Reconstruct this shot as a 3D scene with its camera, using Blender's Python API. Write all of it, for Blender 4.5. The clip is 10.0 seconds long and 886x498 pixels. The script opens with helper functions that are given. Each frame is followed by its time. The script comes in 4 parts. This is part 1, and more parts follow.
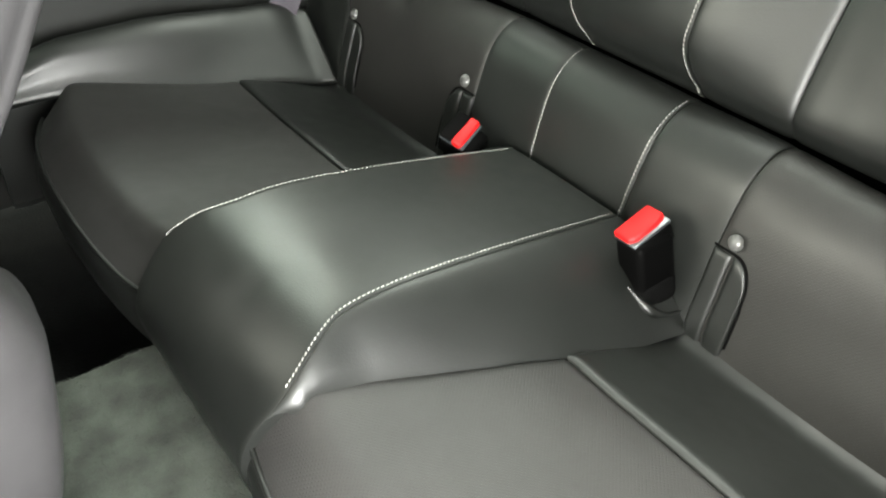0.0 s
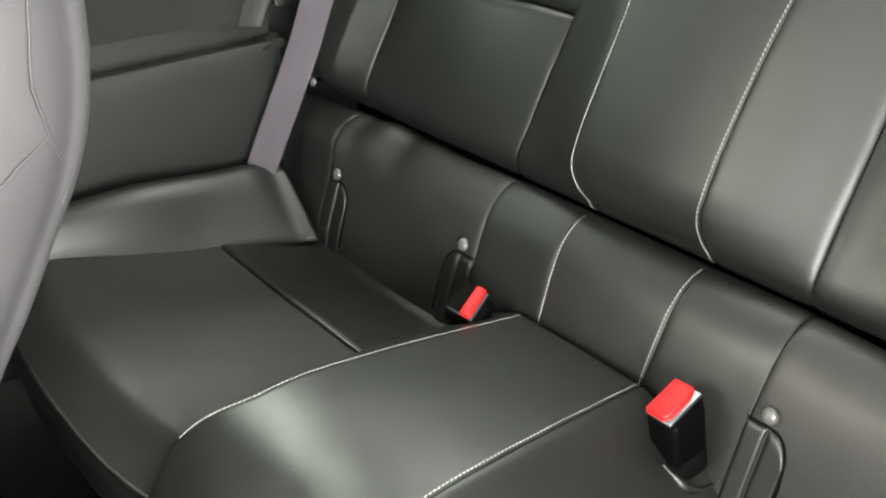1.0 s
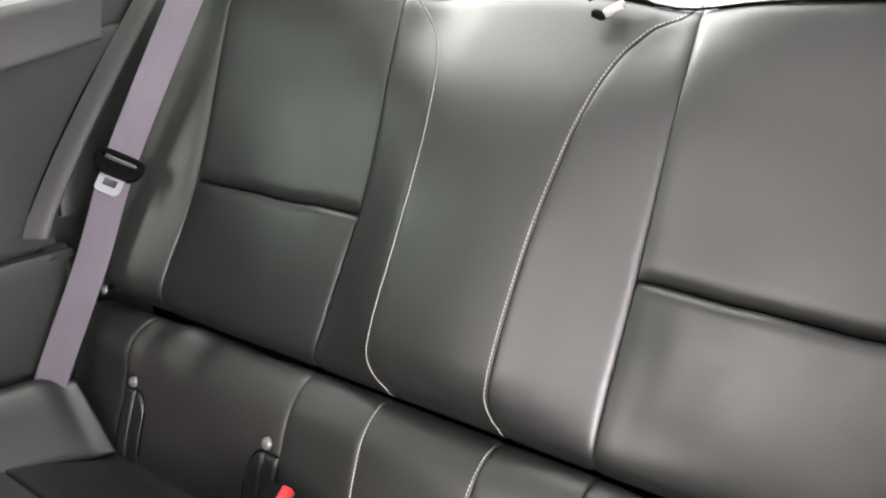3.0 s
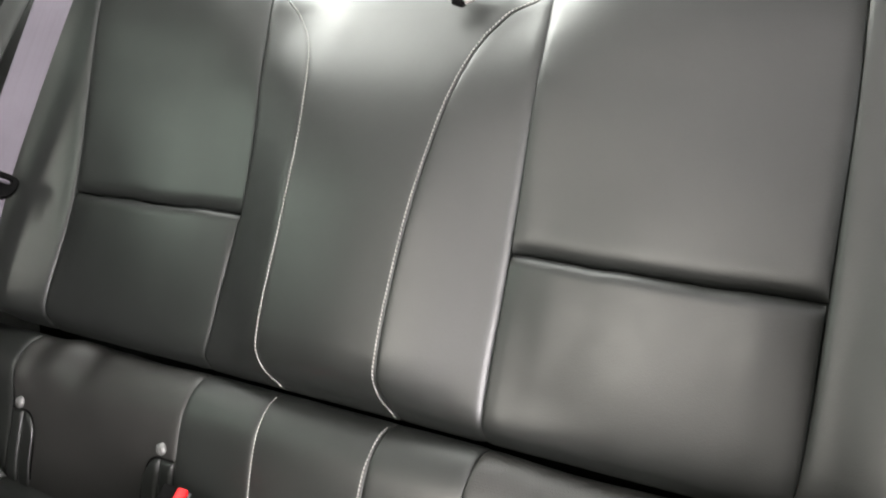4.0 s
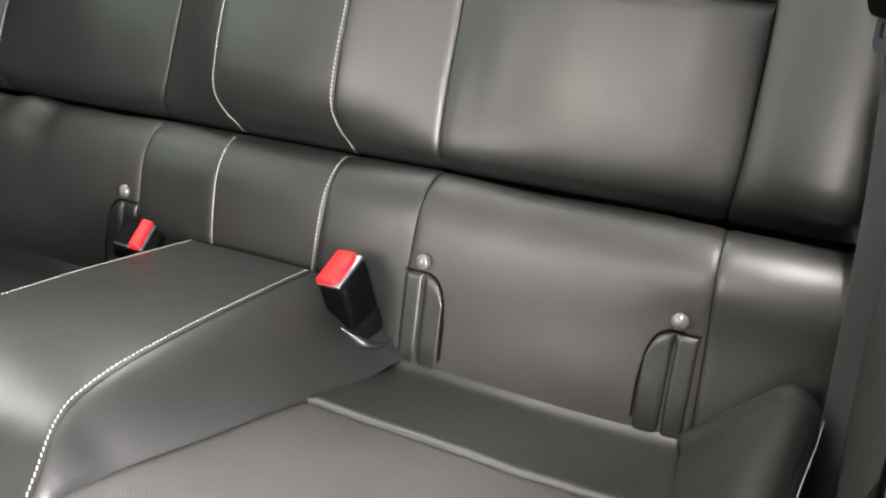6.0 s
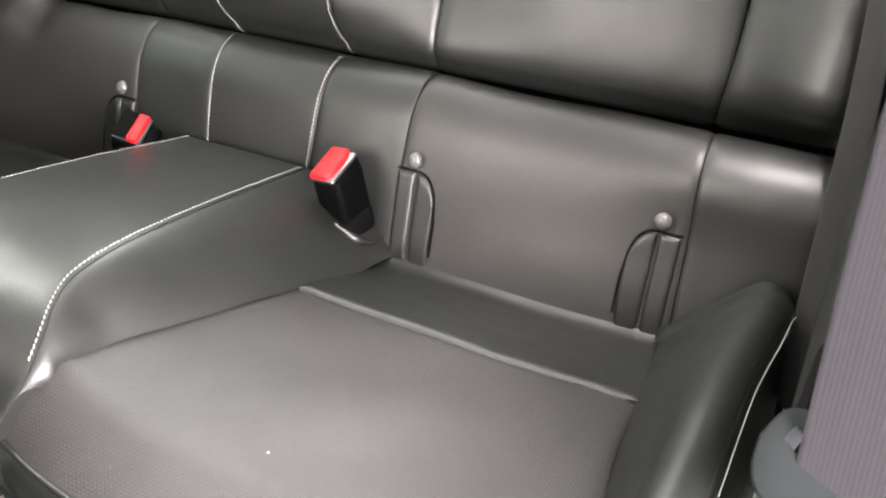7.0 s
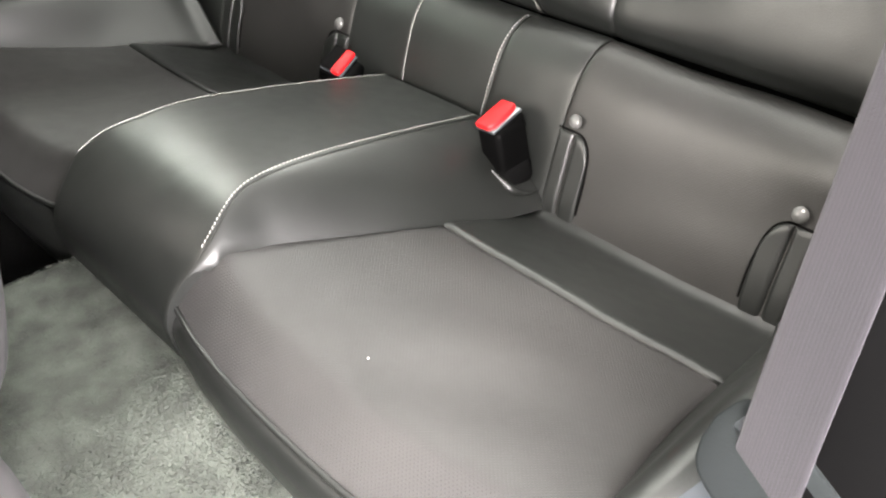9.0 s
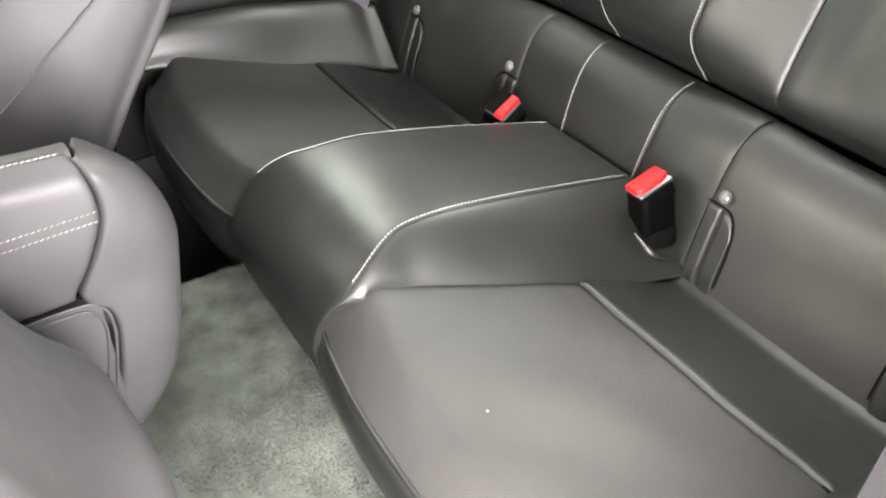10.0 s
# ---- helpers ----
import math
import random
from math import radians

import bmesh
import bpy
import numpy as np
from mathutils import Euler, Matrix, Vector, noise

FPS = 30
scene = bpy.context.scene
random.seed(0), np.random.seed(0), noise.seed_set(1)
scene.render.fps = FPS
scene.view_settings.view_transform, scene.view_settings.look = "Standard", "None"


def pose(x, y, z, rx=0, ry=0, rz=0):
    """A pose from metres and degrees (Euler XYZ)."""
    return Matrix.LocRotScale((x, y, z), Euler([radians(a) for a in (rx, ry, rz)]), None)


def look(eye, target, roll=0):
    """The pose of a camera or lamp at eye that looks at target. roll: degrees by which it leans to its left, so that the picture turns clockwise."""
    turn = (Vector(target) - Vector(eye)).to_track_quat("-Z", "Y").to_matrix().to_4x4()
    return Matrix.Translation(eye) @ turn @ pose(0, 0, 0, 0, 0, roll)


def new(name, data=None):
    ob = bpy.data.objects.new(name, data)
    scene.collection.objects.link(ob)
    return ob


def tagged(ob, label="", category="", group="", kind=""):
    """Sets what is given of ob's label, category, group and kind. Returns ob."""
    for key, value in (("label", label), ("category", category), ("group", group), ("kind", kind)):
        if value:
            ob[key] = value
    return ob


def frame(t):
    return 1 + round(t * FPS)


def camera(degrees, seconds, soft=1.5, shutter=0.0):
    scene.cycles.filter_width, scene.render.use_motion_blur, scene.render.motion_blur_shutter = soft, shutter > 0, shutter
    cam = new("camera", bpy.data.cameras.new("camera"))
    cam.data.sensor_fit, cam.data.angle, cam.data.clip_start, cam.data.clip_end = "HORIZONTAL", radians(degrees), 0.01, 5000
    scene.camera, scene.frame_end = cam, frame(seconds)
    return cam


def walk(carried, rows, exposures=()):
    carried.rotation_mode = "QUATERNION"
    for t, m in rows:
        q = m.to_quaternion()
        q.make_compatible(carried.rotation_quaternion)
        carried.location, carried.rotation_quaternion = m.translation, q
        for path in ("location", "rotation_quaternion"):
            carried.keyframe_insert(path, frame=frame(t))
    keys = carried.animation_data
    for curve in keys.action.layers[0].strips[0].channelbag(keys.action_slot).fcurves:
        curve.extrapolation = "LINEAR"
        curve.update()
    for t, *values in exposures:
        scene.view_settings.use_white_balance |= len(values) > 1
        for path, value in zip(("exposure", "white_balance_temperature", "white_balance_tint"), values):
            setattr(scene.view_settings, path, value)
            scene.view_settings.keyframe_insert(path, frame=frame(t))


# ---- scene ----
cam = camera(54.0, 10.0, 2.2)
PATH = [
    (0, (0.616, -0.634, 0.904), (-0.693, 0.296, -0.288), -0.1),
    (0.5, (0.548, -0.664, 0.917), (-0.755, 0.408, -0.156), 1.0),
    (1, (0.502, -0.676, 0.957), (-0.801, 0.474, -0.034), 0.7),
    (1.5, (0.482, -0.684, 1.006), (-0.836, 0.554, 0.152), 0.7),
    (2, (0.495, -0.69, 1.02), (-0.835, 0.626, 0.315), 0.9),
    (2.5, (0.511, -0.704, 1.014), (-0.695, 0.753, 0.363), 1.6),
    (3, (0.539, -0.683, 0.998), (-0.566, 0.864, 0.376), 1.3),
    (3.2, (0.547, -0.677, 0.997), (-0.52, 0.902, 0.39), 0.3),
    (4.5, (0.615, -0.704, 0.924), (-0.293, 0.977, 0.333), -0.3),
    (5, (0.625, -0.726, 0.868), (-0.257, 0.956, 0.243), 0.1),
    (5.5, (0.629, -0.73, 0.85), (-0.221, 0.901, 0.064), -0.1),
    (6, (0.632, -0.742, 0.838), (-0.195, 0.845, -0.055), -0.3),
    (7.3, (0.668, -0.772, 0.814), (-0.114, 0.725, -0.257), 1.3),
    (7.5, (0.676, -0.766, 0.817), (-0.13, 0.702, -0.276), 0.2),
    (8, (0.694, -0.745, 0.879), (-0.213, 0.627, -0.259), -1.7),
    (8.5, (0.731, -0.738, 0.884), (-0.316, 0.52, -0.265), -1.4),
    (9, (0.777, -0.752, 0.86), (-0.405, 0.386, -0.283), 0.1),
    (9.5, (0.786, -0.754, 0.865), (-0.514, 0.241, -0.283), 1.0),
    (10, (0.791, -0.746, 0.94), (-0.598, 0.114, -0.213), 0.6),
]
# ---------------------------------------------------------------- light: daylight through the car's openings
EXPO = [(0.0, 0.02, 6800, -11), (1.5, -0.01, 6900, -4), (2.5, 0.16, 6700, 4), (4.5, 0.25, 6700, -2), (5.5, 0.28, 6800, 0), (7.5, 0.49, 6800, 3), (10.0, 0.38, 6900, -2)]
walk(cam, [(t, look(eye, target, roll)) for t, eye, target, roll in PATH], EXPO)

world = bpy.data.worlds.new("sky")
scene.world = world
world.use_nodes = True
wn = world.node_tree
sky = wn.nodes.new("ShaderNodeTexSky")
sky.sky_type, sky.sun_disc = "NISHITA", False
sky.sun_elevation, sky.sun_rotation = radians(50), radians(130)
sky.dust_density = 6.0
cloud = wn.nodes.new("ShaderNodeHueSaturation")
cloud.inputs["Saturation"].default_value = 0.15
wn.links.new(sky.outputs[0], cloud.inputs["Color"])
wn.links.new(cloud.outputs[0], wn.nodes["Background"].inputs[0])
wn.nodes["Background"].inputs[1].default_value = 0.03


def area(name, eye, target, sx, sy, watts, colour, spread=180):
    data = bpy.data.lights.new(name, "AREA")
    data.shape, data.size, data.size_y, data.energy, data.color = "RECTANGLE", sx, sy, watts, colour
    data.spread = radians(spread)
    ob = new(name, data)
    ob.matrix_world = look(eye, target)
    return ob


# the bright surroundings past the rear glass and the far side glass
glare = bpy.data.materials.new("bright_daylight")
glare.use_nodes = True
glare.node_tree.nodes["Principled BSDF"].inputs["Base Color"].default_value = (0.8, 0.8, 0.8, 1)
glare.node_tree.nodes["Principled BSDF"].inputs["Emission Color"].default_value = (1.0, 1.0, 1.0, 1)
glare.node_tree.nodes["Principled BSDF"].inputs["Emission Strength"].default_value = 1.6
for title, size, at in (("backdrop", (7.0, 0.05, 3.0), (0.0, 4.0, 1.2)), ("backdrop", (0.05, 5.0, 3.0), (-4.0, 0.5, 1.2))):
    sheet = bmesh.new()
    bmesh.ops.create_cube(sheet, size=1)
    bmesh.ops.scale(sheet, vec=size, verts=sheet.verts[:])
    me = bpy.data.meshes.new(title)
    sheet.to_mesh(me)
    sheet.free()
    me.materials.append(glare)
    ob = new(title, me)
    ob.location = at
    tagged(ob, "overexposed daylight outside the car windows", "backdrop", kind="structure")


# the open driver's door, the windscreen, the rear glass, the tinted far side glass, and unseen lamps overhead beside
# the car
area("door_daylight", (1.10, -0.88, 0.72), (0.30, 0.0, 0.42), 0.7, 0.8, 21.0, (1.0, 0.88, 0.92), 120)
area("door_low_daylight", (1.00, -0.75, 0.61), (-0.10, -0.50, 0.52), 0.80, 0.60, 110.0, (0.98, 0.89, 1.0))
area("windscreen_daylight", (-0.34, -1.65, 1.12), (0.00, -0.1, 0.65), 1.08, 0.85, 54.0, (1.0, 0.91, 0.90))
area("rear_glass_daylight", (-0.26, 0.47, 1.18), (-0.16, 0.10, 0.40), 0.8, 0.80, 30.0, (1.0, 0.975, 1.0))
area("quarter_glass_daylight", (0.82, -0.10, 1.08), (0.20, -0.2, 0.4), 0.45, 0.25, 2.2, (0.96, 0.92, 1.0))
area("side_glass_daylight", (-0.80, -0.68, 1.01), (0.0, -0.25, 0.5), 0.90, 0.26, 6.5, (0.88, 1.0, 0.92))
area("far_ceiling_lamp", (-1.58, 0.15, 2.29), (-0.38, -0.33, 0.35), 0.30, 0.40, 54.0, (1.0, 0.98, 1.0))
# added fill without a known source, for the highlight along the console's crest
area("far_side_fill", (-1.75, -0.15, 1.95), (-0.10, -0.40, 0.41), 0.50, 0.80, 19.0, (0.97, 1.0, 0.97))
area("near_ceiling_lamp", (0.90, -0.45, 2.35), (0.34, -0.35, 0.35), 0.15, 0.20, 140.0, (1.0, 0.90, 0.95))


# ---------------------------------------------------------------- materials
def material(name, colour, rough=0.5, metal=0.0, spec=0.5):
    m = bpy.data.materials.new(name)
    m.use_nodes = True
    b = m.node_tree.nodes["Principled BSDF"]
    b.inputs["Base Color"].default_value = (*colour, 1)
    b.inputs["Roughness"].default_value, b.inputs["Metallic"].default_value = rough, metal
    b.inputs["Specular IOR Level"].default_value = spec
    return m


def node(m, kind, **values):
    n = m.node_tree.nodes.new(kind)
    for key, value in values.items():
        n.inputs[key.replace("_", " ")].default_value = value
    return n


def link(m, a, b):
    m.node_tree.links.new(a, b)


def textured(name, colour, rough, grain, bump, vary=0.25, blotch=9.0, spec=0.52, metal=0.0, cells=True):
    """A surface with grain of the given cells a metre, bump in metres, and broad blotches of colour and gloss."""
    m = material(name, colour, rough, metal, spec)
    bsdf = m.node_tree.nodes["Principled BSDF"]
    at = m.node_tree.nodes.new("ShaderNodeTexCoord").outputs["Object"]
    big = node(m, "ShaderNodeTexNoise", Scale=blotch, Detail=4.0)
    link(m, at, big.inputs["Vector"])
    ramp = m.node_tree.nodes.new("ShaderNodeMapRange")
    ramp.inputs["To Min"].default_value, ramp.inputs["To Max"].default_value = 1 - vary, 1 + vary
    ramp.inputs["From Min"].default_value, ramp.inputs["From Max"].default_value = 0.3, 0.7
    link(m, big.outputs["Fac"], ramp.inputs["Value"])
    mix = m.node_tree.nodes.new("ShaderNodeVectorMath")
    mix.operation = "SCALE"
    mix.inputs[0].default_value = colour
    link(m, ramp.outputs[0], mix.inputs["Scale"])
    link(m, mix.outputs[0], bsdf.inputs["Base Color"])
    rr = m.node_tree.nodes.new("ShaderNodeMapRange")
    rr.inputs["To Min"].default_value, rr.inputs["To Max"].default_value = rough - 0.06, rough + 0.06
    mid = node(m, "ShaderNodeTexNoise", Scale=blotch * 6, Detail=3.0)
    link(m, at, mid.inputs["Vector"])
    link(m, mid.outputs["Fac"], rr.inputs["Value"])
    link(m, rr.outputs[0], bsdf.inputs["Roughness"])
    if cells:
        fine = node(m, "ShaderNodeTexVoronoi", Scale=grain)
        height = fine.outputs["Distance"]
    else:
        fine = node(m, "ShaderNodeTexNoise", Scale=grain, Detail=3.0)
        height = fine.outputs["Fac"]
    link(m, at, fine.inputs["Vector"])
    bp = node(m, "ShaderNodeBump", Strength=0.6, Distance=bump)
    link(m, height, bp.inputs["Height"])
    link(m, bp.outputs[0], bsdf.inputs["Normal"])
    return m


LEATHER = textured("black_leather", (0.0060, 0.0067, 0.0060), 0.42, 700, 0.00014, 0.18)
# black leather again, coloured lighter for the door light on front seats and armrest
LIT_LEATHER = textured("lit_leather", (0.040, 0.0388, 0.0405), 0.50, 800, 0.00010, 0.15, spec=0.32)
PLASTIC = textured("black_plastic", (0.009, 0.0098, 0.009), 0.52, 1100, 0.0003, 0.12, spec=0.35)
CLOTH_PANEL = textured("trim_cloth", (0.009, 0.0098, 0.009), 0.8, 1500, 0.0004, 0.25, spec=0.25, cells=False)
GREY_TRIM = textured("grey_trim", (0.0145, 0.0147, 0.0145), 0.58, 1100, 0.0003, 0.1)
LINER = textured("headliner_cloth", (0.62, 0.62, 0.61), 0.9, 900, 0.0005, 0.06, cells=False)
# shelf coloured pale to stand in for the glare below the rear glass
LIT_SHELF = textured("lit_shelf_trim", (0.45, 0.45, 0.44), 0.5, 900, 0.0004, 0.08, cells=False)
CARPET = textured("carpet_pile", (0.050, 0.056, 0.048), 0.95, 420, 0.0022, 0.38, 26, 0.2, cells=False)
SHADED_CARPET = textured("shaded_carpet_pile", (0.006, 0.006, 0.006), 0.95, 300, 0.003, 0.4, 16, 0.2, cells=False)
THREAD = material("white_thread", (0.25, 0.25, 0.23), 0.8)
RED = material("red_button_plastic", (0.44, 0.005, 0.008), 0.5, 0.0, 0.25)
BLACK = material("gloss_black_plastic", (0.0012, 0.0012, 0.0012), 0.5, 0.0, 0.02)
# near blades and far rim: steel coloured darker to offset the lamps on them
DIM_STEEL = textured("dim_steel", (0.075, 0.082, 0.092), 0.55, 900, 0.0001, 0.1, metal=1.0)
# the same steel coloured brighter, for the shine of far blade and near rim
BRIGHT_STEEL = material("bright_steel", (0.22, 0.23, 0.245), 0.38, 1.0)
PALE = textured("pale_grey_plastic", (0.16, 0.15, 0.145), 0.5, 900, 0.0001, 0.05)
STUD = textured("grey_stud_plastic", (0.06, 0.06, 0.058), 0.25, 900, 0.0001, 0.05)
TONGUE_GREY = textured("latch_grey_plastic", (0.0068, 0.0082, 0.0085), 0.72, 900, 0.0001, 0.08, spec=0.10)
SLOT = material("matt_black_slot", (0.0025, 0.0025, 0.0025), 0.9, 0.0, 0.02)


def perforated(name, colour, rough, upright=False, dark=1.0):
    """Leather pierced by small holes on a 4.2 mm staggered grid, lying or upright."""
    m = textured(name, colour, rough, 700, 0.0002, 0.15, spec=0.45)
    nt = m.node_tree
    bsdf = nt.nodes["Principled BSDF"]
    at = nt.nodes.new("ShaderNodeTexCoord").outputs["Object"]
    sep = nt.nodes.new("ShaderNodeSeparateXYZ")
    link(m, at, sep.inputs[0])

    def op(kind, a, b=None):
        n = nt.nodes.new("ShaderNodeMath")
        n.operation = kind
        for i, v in enumerate((a, b)):
            if v is None:
                continue
            if isinstance(v, (int, float)):
                n.inputs[i].default_value = v
            else:
                link(m, v, n.inputs[i])
        return n.outputs[0]

    k = 2 * math.pi / 0.0042
    wave = op("MULTIPLY", op("COSINE", op("MULTIPLY", sep.outputs[0], k)), op("COSINE", op("MULTIPLY", sep.outputs[2 if upright else 1], k)))
    hole = nt.nodes.new("ShaderNodeMapRange")
    hole.interpolation_type = "SMOOTHSTEP"
    hole.inputs["From Min"].default_value, hole.inputs["From Max"].default_value = 0.45, 0.8
    link(m, wave, hole.inputs["Value"])
    old = bsdf.inputs["Base Color"].links[0].from_socket
    mix = nt.nodes.new("ShaderNodeMix")
    mix.data_type = "RGBA"
    link(m, op("MULTIPLY", hole.outputs[0], dark), mix.inputs[0])
    link(m, old, mix.inputs[6])
    mix.inputs[7].default_value = (0.003, 0.003, 0.003, 1)
    link(m, mix.outputs[2], bsdf.inputs["Base Color"])
    bp = node(m, "ShaderNodeBump", Strength=0.7 * dark, Distance=0.0008)
    bp.invert = True
    link(m, hole.outputs[0], bp.inputs["Height"])
    link(m, bsdf.inputs["Normal"].links[0].from_socket, bp.inputs["Normal"])
    link(m, bp.outputs[0], bsdf.inputs["Normal"])
    return m


PERFORATED = perforated("perforated_leather", (0.0188, 0.0181, 0.0176), 0.46)
PIERCED_BACK = perforated("perforated_back_leather", (0.0140, 0.0136, 0.0126), 0.43, True, 0.4)


def webbing(name, colour, rib=0.14):
    m = textured(name, colour, 0.7, 1400, 0.0004, 0.12, spec=0.15, cells=False)
    bsdf = m.node_tree.nodes["Principled BSDF"]
    bsdf.inputs["Sheen Weight"].default_value = 0.08
    # lengthwise ribs of the weave, uneven in tone
    at = m.node_tree.nodes.new("ShaderNodeTexCoord").outputs["UV"]
    wave = node(m, "ShaderNodeTexWave", Scale=0.47, Distortion=0.9, Detail=2.0)
    link(m, at, wave.inputs["Vector"])
    stretch = m.node_tree.nodes.new("ShaderNodeVectorMath")
    stretch.operation = "MULTIPLY"
    stretch.inputs[1].default_value = (1.7, 6.0, 1.0)
    link(m, at, stretch.inputs[0])
    streak = node(m, "ShaderNodeTexNoise", Scale=1.0, Detail=4.0)
    link(m, stretch.outputs[0], streak.inputs["Vector"])
    both = m.node_tree.nodes.new("ShaderNodeMath")
    both.operation = "MULTIPLY_ADD"
    even = m.node_tree.nodes.new("ShaderNodeMapRange")
    even.inputs["To Min"].default_value, even.inputs["To Max"].default_value = 0.88 - 0.5 * rib, 1.08 + 0.2 * rib
    link(m, streak.outputs["Fac"], even.inputs["Value"])
    link(m, wave.outputs["Fac"], both.inputs[0])
    both.inputs[1].default_value = rib
    link(m, even.outputs[0], both.inputs[2])
    tone = m.node_tree.nodes.new("ShaderNodeVectorMath")
    tone.operation = "SCALE"
    link(m, bsdf.inputs["Base Color"].links[0].from_socket, tone.inputs[0])
    link(m, both.outputs[0], tone.inputs["Scale"])
    link(m, tone.outputs[0], bsdf.inputs["Base Color"])
    return m


BELT_GREY = webbing("grey_webbing", (0.058, 0.052, 0.062))
# front belt: webbing coloured darker to offset the strong door light beside it
BELT_TONED_DOWN = webbing("toned_down_webbing", (0.0062, 0.0056, 0.0070), 0.75)
# near rear belt: its shade is put into the webbing's colour
BELT_SHADED = webbing("shaded_webbing", (0.012, 0.012, 0.012))


# ---------------------------------------------------------------- building tools
def lerp(a, b, t):
    return a + (b - a) * t


def smooth(a, b, x):
    t = min(max((x - a) / (b - a), 0.0), 1.0)
    return t * t * (3 - 2 * t)


def spline(points, s):
    """A point of the Catmull-Rom curve through the points, s from 0 to 1."""
    n = len(points) - 1
    f = min(max(s, 0.0), 1.0) * n
    i = min(int(f), n - 1)
    t = f - i
    p = [Vector(points[min(max(j, 0), n)]) for j in (i - 1, i, i + 1, i + 2)]
    return 0.5 * (2 * p[1] + (p[2] - p[0]) * t + (2 * p[0] - 5 * p[1] + 4 * p[2] - p[3]) * t * t + (3 * p[1] - p[0] - 3 * p[2] + p[3]) * t ** 3)


def thing(name, at, label, category, group="", kind=""):
    ob = new(name)
    ob.location = at
    ob.empty_display_size = 0.05
    return tagged(ob, label, category, group, kind)


def finish(name, me, mat, parent, label=""):
    me.materials.append(mat)
    for p in me.polygons:
        p.use_smooth = True
    me.set_sharp_from_angle(angle=radians(48))
    ob = new(name, me)
    if parent is not None:
        ob.parent = parent
        if parent.parent is None:
            ob.matrix_parent_inverse = Matrix.Translation(-parent.location)
    return tagged(ob, label)


def part(name, bm, mat, parent, label=""):
    me = bpy.data.meshes.new(name)
    bmesh.ops.recalc_face_normals(bm, faces=bm.faces[:])
    bm.to_mesh(me)
    bm.free()
    return finish(name, me, mat, parent, label)


def panel(name, shape, mat, parent, nu=24, nv=30, depth=0.006, radius=0.02, rim=0.014, edges="LRBT", side=1, rough=0.0006, label="", own={}, gap=0.0009):
    """An upholstered panel over shape(u, v), its named edges sunk by depth within radius of the seam, with a rim turned inwards."""
    us = [0.5 - 0.5 * math.cos(math.pi * i / nu) for i in range(nu + 1)]
    vs = [0.5 - 0.5 * math.cos(math.pi * j / nv) for j in range(nv + 1)]
    P = np.array([[shape(u, v) for u in us] for v in vs])
    du, dv = np.gradient(P, axis=1), np.gradient(P, axis=0)
    tu, tv = (d / np.maximum(np.linalg.norm(d, axis=2, keepdims=True), 1e-9) for d in (du, dv))
    N = np.cross(du, dv) * side
    N /= np.maximum(np.linalg.norm(N, axis=2, keepdims=True), 1e-9)
    lu = np.concatenate([np.zeros((nv + 1, 1)), np.cumsum(np.linalg.norm(np.diff(P, axis=1), axis=2), axis=1)], axis=1)
    lv = np.concatenate([np.zeros((1, nu + 1)), np.cumsum(np.linalg.norm(np.diff(P, axis=0), axis=2), axis=0)], axis=0)
    away = {"L": lu, "R": lu[:, -1:] - lu, "B": lv, "T": lv[-1:, :] - lv}
    h = np.ones(lu.shape)
    for e in edges:
        deep, wide = own.get(e, (depth, radius))
        q = 1 - np.minimum(away[e] / wide, 1)
        h *= 1 - (deep / depth if depth else 0) * (0.85 * q ** 2 + 0.15 * q ** 6)
        if depth:
            h -= 0.0003 / depth * np.maximum(1 - away[e] / 0.0022, 0)
        P = P + {"L": tu, "R": -tu, "B": tv, "T": -tv}[e] * (gap * np.maximum(1 - away[e] / 0.005, 0))[..., None]
    wob = np.array([[noise.noise(Vector(p) * 11.0) * rough * 1.6 + noise.noise(Vector(p) * 37.0) * rough * 0.5 for p in row] for row in P])
    P = P + N * (depth * (h - 1) + wob * h)[..., None]
    verts = [tuple(p) for row in P for p in row]
    w = nu + 1
    faces = [(j * w + i, j * w + i + 1, (j + 1) * w + i + 1, (j + 1) * w + i) for j in range(nv) for i in range(nu)]
    if side < 0:
        faces = [f[::-1] for f in faces]
    ring = [i for i in range(w)] + [j * w + nu for j in range(1, nv + 1)] + [nv * w + i for i in range(nu - 1, -1, -1)] + [j * w for j in range(nv - 1, 0, -1)]
    base = len(verts)
    for k in ring:
        j, i = divmod(k, w)
        verts.append(tuple(P[j, i] - N[j, i] * rim))
    m = len(ring)
    for k in range(m):
        f = (ring[k], base + k, base + (k + 1) % m, ring[(k + 1) % m])
        faces.append(f if side > 0 else f[::-1])
    me = bpy.data.meshes.new(name)
    me.from_pydata(verts, [], faces)
    return finish(name, me, mat, parent, label)


